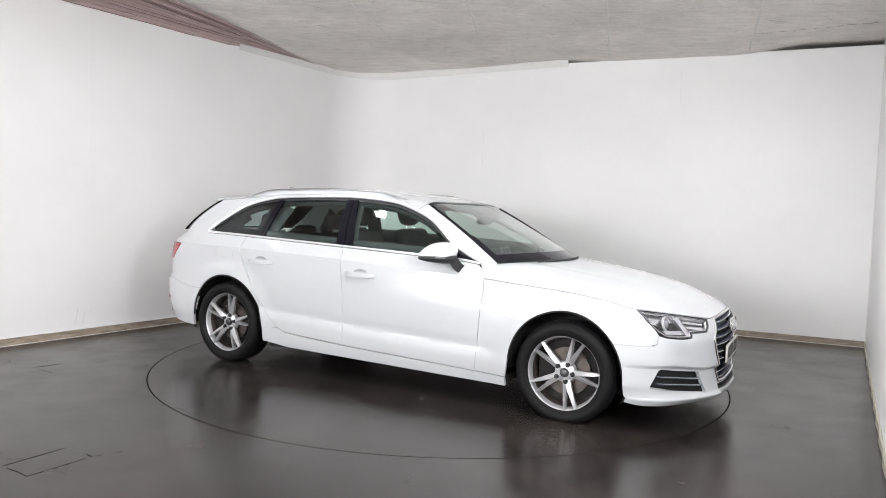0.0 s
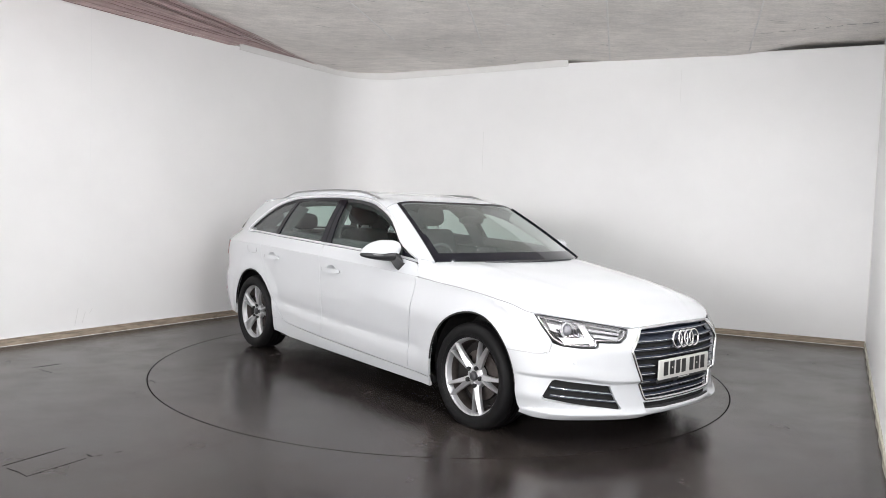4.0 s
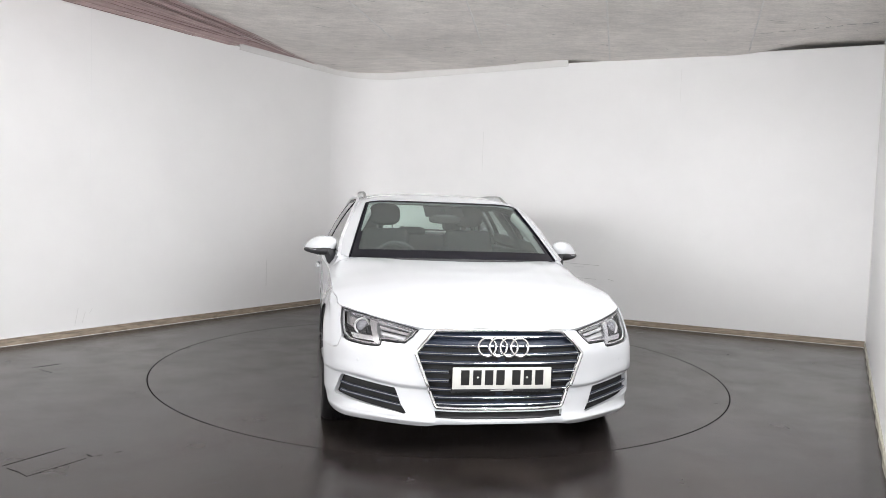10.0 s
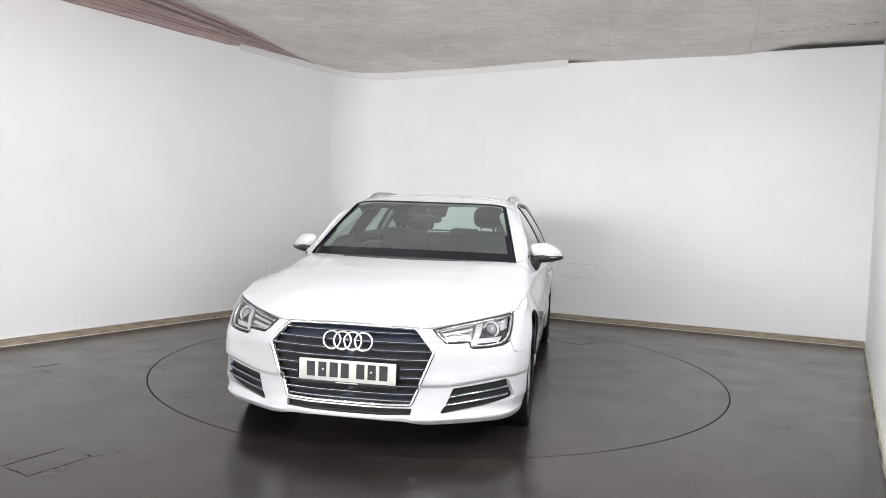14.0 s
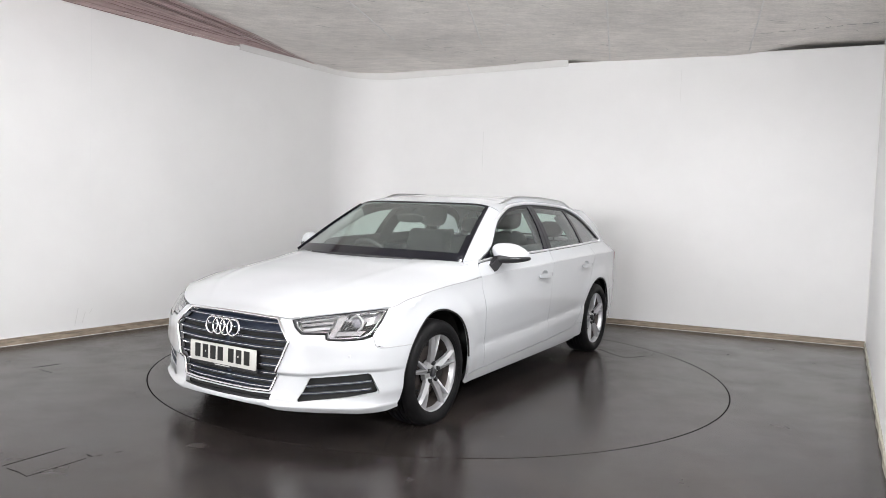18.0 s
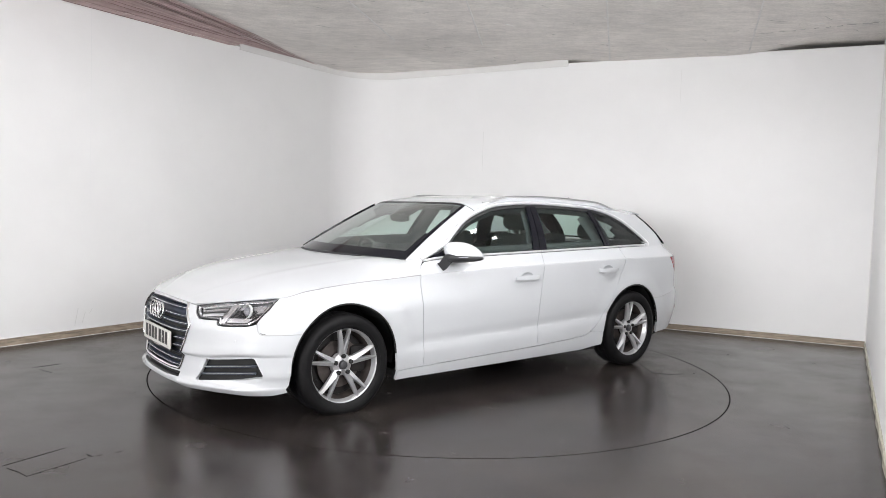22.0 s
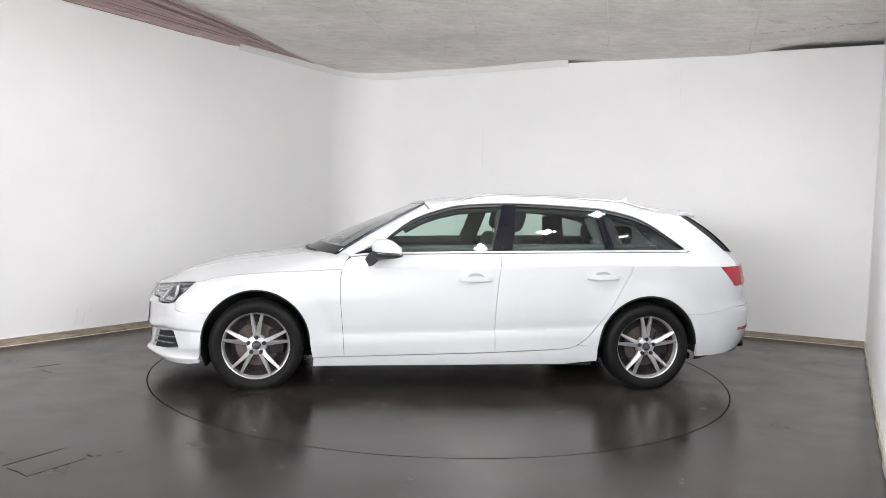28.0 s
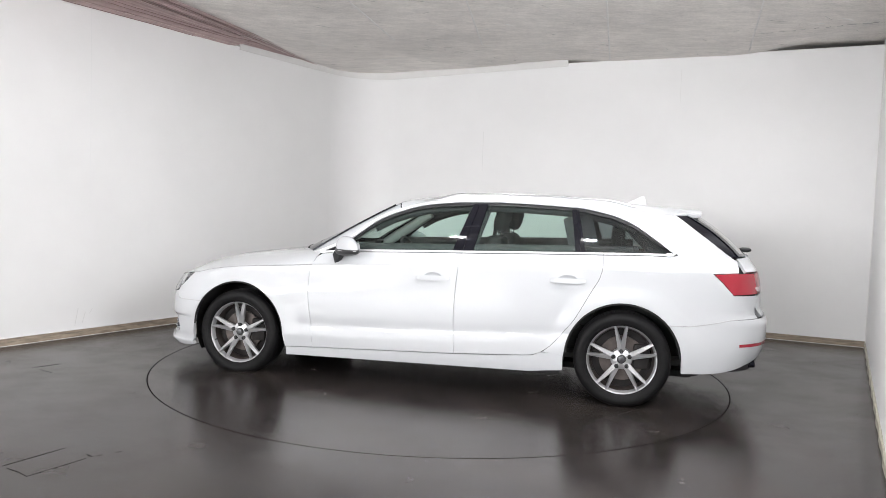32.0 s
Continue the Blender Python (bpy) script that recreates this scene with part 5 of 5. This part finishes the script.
# ---- flank details ----
for flip in (False, True):
    sd = "right" if flip else "left"
    g = -1 if flip else 1
    for (x0, x1, z), k in (((-1.392, -1.632, .800), 0), ((-2.328, -2.562, .832), 1)):
        door = doors[sd, k]
        y = skin(*at_x((x0 + x1) / 2, z)).y
        xm = (x0 + x1) / 2
        pth = [(x0 + (x1 - x0) * i / 12, g * (y + .006 + .020 * math.sin(math.pi * i / 12) ** .6), z + .004 * (i / 12 - .5)) for i in range(13)]
        bm = sweep(pth, [(-.009, -.017), (.004, -.019), (.011, -.011), (.012, .006), (.007, .015), (-.009, .017)] if g < 0 else [(.009, -.017), (-.004, -.019), (-.011, -.011), (-.012, .006), (-.007, .015), (.009, .017)],
                   taper=lambda t: .55 + .45 * math.sin(math.pi * t) ** .35)
        hd = cpart("door_handle", bm, PAINT, door, "white pull handle")
        cx_, cz_ = xm, z + .008

        def bowl(s, zz, cx_=cx_, cz_=cz_, g=g):
            p = skin(s, zz)
            r = math.hypot((p.x - cx_) / .062, (zz - cz_) / .030)
            p.y -= g * .018 * max(0.0, 1 - r * r) ** .7
            return p
        panel("handle_bowl", handle_hole(cx_, cz_, flip), PAINT, door, "recessed handle bowl", fn=bowl, step=.006, gap=0, flange=0)
    # door mirror: a drop-shaped housing that points outward and back
    mc, ea = Vector((-.884, .934, 0)), Vector((-.647, .762, 0))
    eb = Vector((.762, .647, 0))

    def mat_(p, g=g):
        return Vector((p.x, g * p.y, p.z))
    bm = blob((.134, .070, .034), (0, 0, 0), 2.6, 28, 12)
    for v in bm.verts:
        s_ = v.co.x / .13
        v.co = mat_(mc + ea * v.co.x + eb * (v.co.y * (1 - .22 * s_)) + Vector((0, 0, .958 + v.co.z * (1 - .35 * s_))))
    m_ob = cpart("door_mirror", bm, PLASTIC, car, "door mirror with a white cap")
    bm = bmesh.new()
    nu, nv = 32, 12
    rows = []
    for j in range(nv + 1):
        b = math.pi / 2 * j / nv
        ring = []
        for i in range(nu):
            a = 2 * math.pi * i / nu
            r = math.cos(b) ** .80
            lon = .134 * r * math.cos(a) - .052 * math.sin(b)
            lat = .070 * r * math.sin(a) * (1 - .22 * math.cos(a)) - .006 * math.sin(b)
            ring.append(bm.verts.new(mat_(mc + ea * lon + eb * lat + Vector((0, 0, .972 + .090 * math.sin(b) ** .95)))))
        rows.append(ring)
    for r0, r1 in zip(rows, rows[1:]):
        for i in range(nu):
            bm.faces.new((r0[i], r0[(i + 1) % nu], r1[(i + 1) % nu], r1[i]))
    bmesh.ops.remove_doubles(bm, verts=bm.verts, dist=1e-5)
    cpart("cap", bm, PAINT, m_ob, "white mirror cap", sharp=80)
    arc = [radians(q) for q in range(-20, 125, 8)]
    cpart("indicator", sweep([mat_(mc + ea * (.131 * math.cos(a)) + eb * (.068 * math.sin(a) * (1 - .22 * math.cos(a))) + Vector((0, 0, .9625))) for a in arc], oval(.003, .0025, 8)), LED_STRIP, m_ob)
    cpart("stalk", sweep([mat_(Vector(p)) for p in ((-.762, .838, .886), (-.770, .850, .898), (-.800, .868, .945))], [(-.020, -.030), (.020, -.030), (.026, .034), (-.026, .034)]), PLASTIC, m_ob)
    bm = blob((.085, .004, .027), (0, 0, 0), 2.8)
    for v in bm.verts:
        v.co = mat_(mc + ea * (v.co.x - .005) + eb * (v.co.y - .058) + Vector((0, 0, .992 + v.co.z)))
    cpart("mirror_glass", bm, MIRROR, m_ob)
    # arch liner behind each wheel
    for cx, r in ((0, .372), (-2.82, .382)):
        bm = bmesh.new()
        rows = []
        for i in range(33):
            a = radians((-28 if cx == 0 else -8) + (216 if cx == 0 else 194) * i / 32)
            rows.append([bm.verts.new((cx + (r + .012) * math.cos(a), g * yy, .318 + (r + .012) * math.sin(a))) for yy in (.835, .60)])
        for r0, r1 in zip(rows, rows[1:]):
            bm.faces.new((r0[0], r0[1], r1[1], r1[0]))
        cap_c = [bm.verts.new((v.co.x, v.co.y, v.co.z)) for _, v in rows]
        bm.faces.new(cap_c)
        cpart("arch_liner", bm, UNDER, car, smooth=False)
        lip = [skin(*p) - normal_of(skin, *p) * .006 for p in side(arch(cx, r - .007, 4, 176, 40), flip)]
        cpart("arch_lip", sweep(lip, oval(.006, .006, 6), up=(0, 1, 0)), UNDER, car)
fl = [skin(*p) + normal_of(skin, *p) * .0006 for p in side(strand([(-2.74, .89), (-2.74, .862), (-2.757, .846), (-2.80, .843), (-2.88, .843), (-2.912, .85), (-2.92, .872), (-2.92, .90)], .02), True)]
cpart("filler_flap_gap", sweep(fl, oval(.0016, .0016, 6), up=(0, 1, 0)), FAINT, car, "shut line of the fuel flap")

# dark inner shell behind the panels, and the underbody
notch_f = side(arch(0, .40, 0, 360, 40), False)
notch_r = side(arch(-2.82, .41, 0, 360, 40), False)
for flip in (False, True):
    f = -1 if flip else 1
    o = [(f * s, z) for s, z in [(.02, .30), (.02, .60), (.6, .60), (.98, .68)] + [at_x(x, shoulder(x) - .03) for x in (.3, .1, -.2, -.5)] + [at_x(x, belt(x) - .012) for x in (-.65, -1, -1.5, -2, -2.5, -3.0, -3.3)] + [(BACK - .02, .98), (BACK - .02, .40), (BACK - .7, .34)]
         + [at_x(x, .21) for x in (-3.25, -2.43, -1.5, -.4, .37)] + [(.9, .20), (.5, .20)]]
    panel("inner_shell", o, UNDER, car, gap=0, flange=0, raise_by=-.032, step=.06, holes=[[(f * s, z) for s, z in notch_f], [(f * s, z) for s, z in notch_r]])
cpart("underbody", block((3.75, 1.20, .05), (-1.42, 0, .20), .01), UNDER, car, smooth=False)
cpart("underbody_side", block((2.02, 1.68, .05), (-1.40, 0, .195), .01), UNDER, car, smooth=False)
cpart("engine_bay", block((.95, 1.1, .35), (.05, 0, .60), .05), UNDER, car, smooth=False)
cpart("bulkhead", block((.04, 1.5, .66), (-.46, 0, .58), .01), UNDER, car, smooth=False)


# ---- wheels ----
def wheel(x, g, spin, zc):
    """One wheel: g = 1 on the left flank; spin in degrees sets the spokes; zc is the loaded hub height."""
    cy = .788
    w = tagged(new("wheel"), "five twin-spoke silver alloy wheel")
    w.parent = car
    w.location = off((x, g * cy, zc))
    sg = g

    def wp(name, bm, mat, label="", sharp=35):
        if sg < 0:
            bmesh.ops.scale(bm, vec=(1, -1, 1), verts=bm.verts)
        return part(name, bm, mat, w, label, True, sharp)
    outer = [(.231, .094), (.239, .101), (.249, .107), (.264, .111), (.278, .112), (.292, .109), (.303, .102), (.312, .092), (.3175, .080), (.320, .060)]
    tread = []
    for a, b in ((.060, .052), (.044, .018), (.010, -.010), (-.018, -.044), (-.052, -.060)):
        tread += [(.3215, a), (.3215, b), (.314, b - .001), (.314, b - .007)] if b > -.06 else [(.3215, a), (.320, b)]
    tyre = lathe(outer + tread + [(r, -y) for r, y in reversed(outer)], 96)
    for v in tyre.verts:
        low = ramp(-.20, -zc, v.co.z)
        v.co.y *= 1 + .05 * low
        v.co.z = max(v.co.z, -zc + .0005)
    wp("tyre", tyre, RUBBER, "black road tyre")
    wp("tyre_ridge", lathe([(.247, .1065), (.250, .1085), (.253, .1075)], 96), RUBBER)
    wp("rim", lathe([(.230, .092), (.236, .098), (.2385, .095), (.234, .090), (.2255, .086), (.219, .070), (.214, .056)], 96), ALLOY, "silver alloy rim")
    # barrel and brake parts hold the wheel's inner shade in their dark colour
    wp("rim_barrel", lathe([(.214, .056), (.206, .030), (.200, 0), (.206, -.06), (.224, -.095)], 64), DISC)
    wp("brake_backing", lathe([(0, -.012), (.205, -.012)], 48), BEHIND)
    wp("brake_disc", lathe([(.07, .016), (.150, .016), (.150, -.004)], 64), DISC, "worn steel brake disc")
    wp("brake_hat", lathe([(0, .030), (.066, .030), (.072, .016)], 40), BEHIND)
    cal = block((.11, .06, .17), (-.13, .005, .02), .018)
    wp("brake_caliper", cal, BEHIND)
    for k in range(5):
        for e in (-1, 1):
            bm = bmesh.new()
            rings = []
            for i in range(9):
                t = i / 8
                r = .034 + (.228 - .034) * t
                ang = radians(spin + 72 * k)
                q0 = e * (.0035 + .0345 * t ** 1.25)
                hw = .0195 - .0105 * t
                c, s = math.cos(ang), math.sin(ang)
                yo = .064 + .020 * math.sin(math.pi * t * .6) + .006 * t
                pts = [(q0 - hw, yo - .034 + .006 * t), (q0 - hw, yo - .010), (q0 - hw * .55 * e, yo + .005), (q0 + hw, yo - .010), (q0 + hw, yo - .034 + .006 * t)]
                rings.append([bm.verts.new((r * c - q * s, h, r * s + q * c)) for q, h in pts])
            for a, b in zip(rings, rings[1:]):
                for j in range(5):
                    bm.faces.new((a[j], a[(j + 1) % 5], b[(j + 1) % 5], b[j]))
            bm.faces.new(rings[0])
            bm.faces.new(rings[-1])
            wp("spoke", bm, ALLOY, sharp=20)
        a = radians(spin + 72 * k)
        wp("wheel_bolt", lathe([(0, .084), (.006, .084), (.0085, .081), (.0085, .050)], 12, "y", (.056 * math.cos(a), 0, .056 * math.sin(a))), PLASTIC)
        # near-black ring stands in for the shaded hole round each bolt
        wp("bolt_hole_shade", lathe([(.0135, .050), (.0135, .0795), (.0100, .0795), (.009, .070)], 16, "y", (.056 * math.cos(a), 0, .056 * math.sin(a))), UNDER)
    wp("hub", lathe([(.030, .066), (.050, .062), (.066, .056), (.074, .030)], 40), ALLOY)
    wp("centre_cap", lathe([(0, .084), (.020, .083), (.025, .080), (.027, .060)], 32), CAP_GREY, "grey centre cap")
    a = radians(spin + 250)
    wp("valve", lathe([(0, .098), (.004, .098), (.005, .07)], 10, "y", (.203 * math.cos(a), 0, .203 * math.sin(a))), PLASTIC)
    return w


wheel(0, 1, 90, .298)
wheel(-2.82, 1, 87, .317)
wheel(0, -1, 67, .298)
wheel(-2.82, -1, 80, .317)

# ---- cabin ----
cpart("cabin_floor", block((2.9, 1.5, .04), (-1.95, 0, .30), .01), UNDER, car, smooth=False)
loft("headliner", lambda u, v: roof(.03 + .93 * u, .04 + .92 * v) - Vector((0, 0, .035)), 16, 12, LINER, car, "pale grey roof lining")


def dash(u, v):
    w = 2 * v - 1
    prof = [(-.42, .925), (-.62, .930), (-.78, .925), (-.86, .90), (-.885, .85), (-.86, .70), (-.80, .55)]
    q = u * (len(prof) - 1)
    i = max(0, min(len(prof) - 2, int(q)))
    x = prof[i][0] + (prof[i + 1][0] - prof[i][0]) * (q - i)
    z = prof[i][1] + (prof[i + 1][1] - prof[i][1]) * (q - i)
    hood = .030 * math.exp(-((w + .5) / .16) ** 2) * math.exp(-((x + .80) / .10) ** 2)
    return Vector((x - .05 * w * w, .76 * w, z + hood - .012 * w * w))


loft("dashboard", dash, 24, 30, DASH, car, "charcoal soft dashboard")
cpart("display", block((.012, .20, .105), (-.80, 0, .955), .005, turn=Matrix.Rotation(radians(-12), 4, "Y")), BLACK, car)
cpart("centre_console", block((.95, .24, .22), (-1.30, 0, .50), .05), DASH, car)
cpart("gear_lever", blob((.028, .028, .05), (-1.12, 0, .68), 2.3), DASH, car)
# steering wheel on the car's right
tilt = Matrix.Translation((-.985, -.37, .855)) @ Matrix.Rotation(radians(-66), 4, "Y")
bm = lathe([(.180 + .0155 * math.cos(2 * math.pi * k / 10), .0155 * math.sin(2 * math.pi * k / 10)) for k in range(10)], 48, "z", close=True)
bmesh.ops.transform(bm, matrix=tilt, verts=bm.verts)
sw = cpart("steering_wheel", bm, DASH, car, "black leather steering wheel")
cpart("boss", blob((.065, .065, .03), (-.97, -.37, .85), 3, turn=Matrix.Rotation(radians(-66), 4, "Y")), DASH, sw)
for dy, dz in ((.17, 0), (-.17, 0), (0, -.16)):
    a = tilt @ Vector((0, 0, -.01))
    b = tilt @ Vector((dz, dy, 0))
    cpart("wheel_spoke", sweep([a, b], oval(.016, .008, 8), up=(1, 0, .3)), SATIN, sw)
cpart("steering_column", sweep([(-.95, -.37, .84), (-.78, -.37, .78)], oval(.05, .05, 12)), DASH, car)
# interior mirror
cpart("interior_mirror", blob((.022, .122, .034), (-.985, 0, 1.205), 3.2, turn=Matrix.Rotation(radians(10), 4, "Y")), PLASTIC, car, "black interior mirror")
cpart("mirror_arm", sweep([(-.99, 0, 1.21), (-1.03, 0, 1.25), (-1.06, 0, 1.272)], oval(.016, .012, 10)), PLASTIC, car)


def seat(x, y, wide=.50, back=.60, name="front_seat", lean=16):
    """A car seat: cushion, backrest, and a headrest on two posts."""
    base = tagged(new(name), "charcoal cloth car seat with a headrest")
    base.parent = car
    base.location = off((x, y, 0))
    tb = Matrix.Rotation(radians(-lean), 4, "Y")
    part("seat_cushion", block((.52, wide, .16), (.16, 0, .52), .055, 4), FABRIC, base)
    bm = block((.13, wide * .94, back), (0, 0, back / 2), .055, 4)
    for v in bm.verts:
        v.co.y *= 1 - .22 * max(0, v.co.z / back - .45)
    bmesh.ops.transform(bm, matrix=Matrix.Translation((-.10, 0, .52)) @ tb, verts=bm.verts)
    part("backrest", bm, FABRIC, base)
    top_c = Matrix.Translation((-.10, 0, .52)) @ tb
    hz = back + .125
    bm = blob((.055, .135, .095), (0, 0, 0), 3.0)
    bmesh.ops.transform(bm, matrix=top_c @ Matrix.Translation((.01, 0, hz)), verts=bm.verts)
    part("headrest", bm, FABRIC, base)
    for dy in (-.065, .065):
        a, b = top_c @ Vector((.005, dy, back - .03)), top_c @ Vector((.01, dy, hz - .03))
        part("headrest_post", sweep([a, b], oval(.006, .006, 8), up=(1, 0, 0)), CHROME, base)


seat(-1.62, .37)
seat(-1.62, -.37)
cpart("rear_cushion", block((.50, 1.28, .16), (-2.28, 0, .53), .055, 4), FABRIC, car)
bm = block((.13, 1.30, .56), (0, 0, .28), .05, 4)
bmesh.ops.transform(bm, matrix=Matrix.Translation((-2.52, 0, .50)) @ Matrix.Rotation(radians(-22), 4, "Y"), verts=bm.verts)
cpart("rear_backrest", bm, FABRIC, car)
for y in (-.42, .42, 0):
    cpart("rear_headrest", blob((.05, .125, .075 if y else .045), (-2.765, y, 1.125 if y else 1.05), 3.0), FABRIC, car)
    for dy in (-.05, .05):
        cpart("rear_headrest_post", sweep([(-2.72, y + dy, 1.0), (-2.765, y + dy, 1.1)], oval(.006, .006, 8), up=(1, 0, 0)), CHROME, car)
for g in (1, -1):
    top_line = [skin(*at_x(x, dlo_top(x) - .030)) for x in (-1.0, -1.12, -1.25, -1.40, -1.60, -1.85, -2.10, -2.35, -2.55, -2.75, -2.88)]
    cpart("roof_side_lining", sweep([(p.x, g * (p.y - .050), p.z) for p in top_line], oval(.020, .042, 12), up=(0, 0, 1)), DASH, car, "dark lining along the roof's edge")
    low_line = [skin(*at_x(x, belt(x) + .012)) for x in (-.80, -1.1, -1.4, -1.7, -2.0, -2.3, -2.6, -2.9)]
    cpart("door_top_lining", sweep([(p.x, g * (p.y - .050), p.z) for p in low_line], oval(.030, .040, 12), up=(0, 0, 1)), DASH, car, "dark padded door top")
cpart("load_cover", block((.85, 1.25, .012), (-3.15, 0, .985), .004), DASH, car)
for g in (1, -1):
    cpart("door_lining", block((1.72, .05, .26), (-1.72, g * .775, .82), .02, 3), DASH, car)
    for x0, z0, x1, z1, y0, y1, w, mt in ((-1.70, .95, -1.78, 1.285, .80, .60, .075, DASH), (-2.56, .97, -2.475, 1.265, .79, .61, .100, DASH), (-.64, .945, -1.11, 1.235, .715, .568, .040, PILLAR_GREY), (-3.10, 1.0, -2.90, 1.195, .70, .585, .075, DASH)):
        cpart("pillar_lining", sweep([(x0, g * y0, z0), ((x0 + x1) / 2, g * ((y0 + y1) / 2 + .02), (z0 + z1) / 2), (x1, g * y1, z1)], oval(w, .02, 12), up=(0, 1, 0)), mt, car, "pillar lining")



# ---- what moves: the table turns at an even rate, the car with it ----
def motions():
    rows = [(t, pose(0, 0, 0, 0, 0, -28.403 - 5.1489 * t)) for t in range(0, 33)]
    walk(turntable, rows)
    walk(car, rows)


motions()
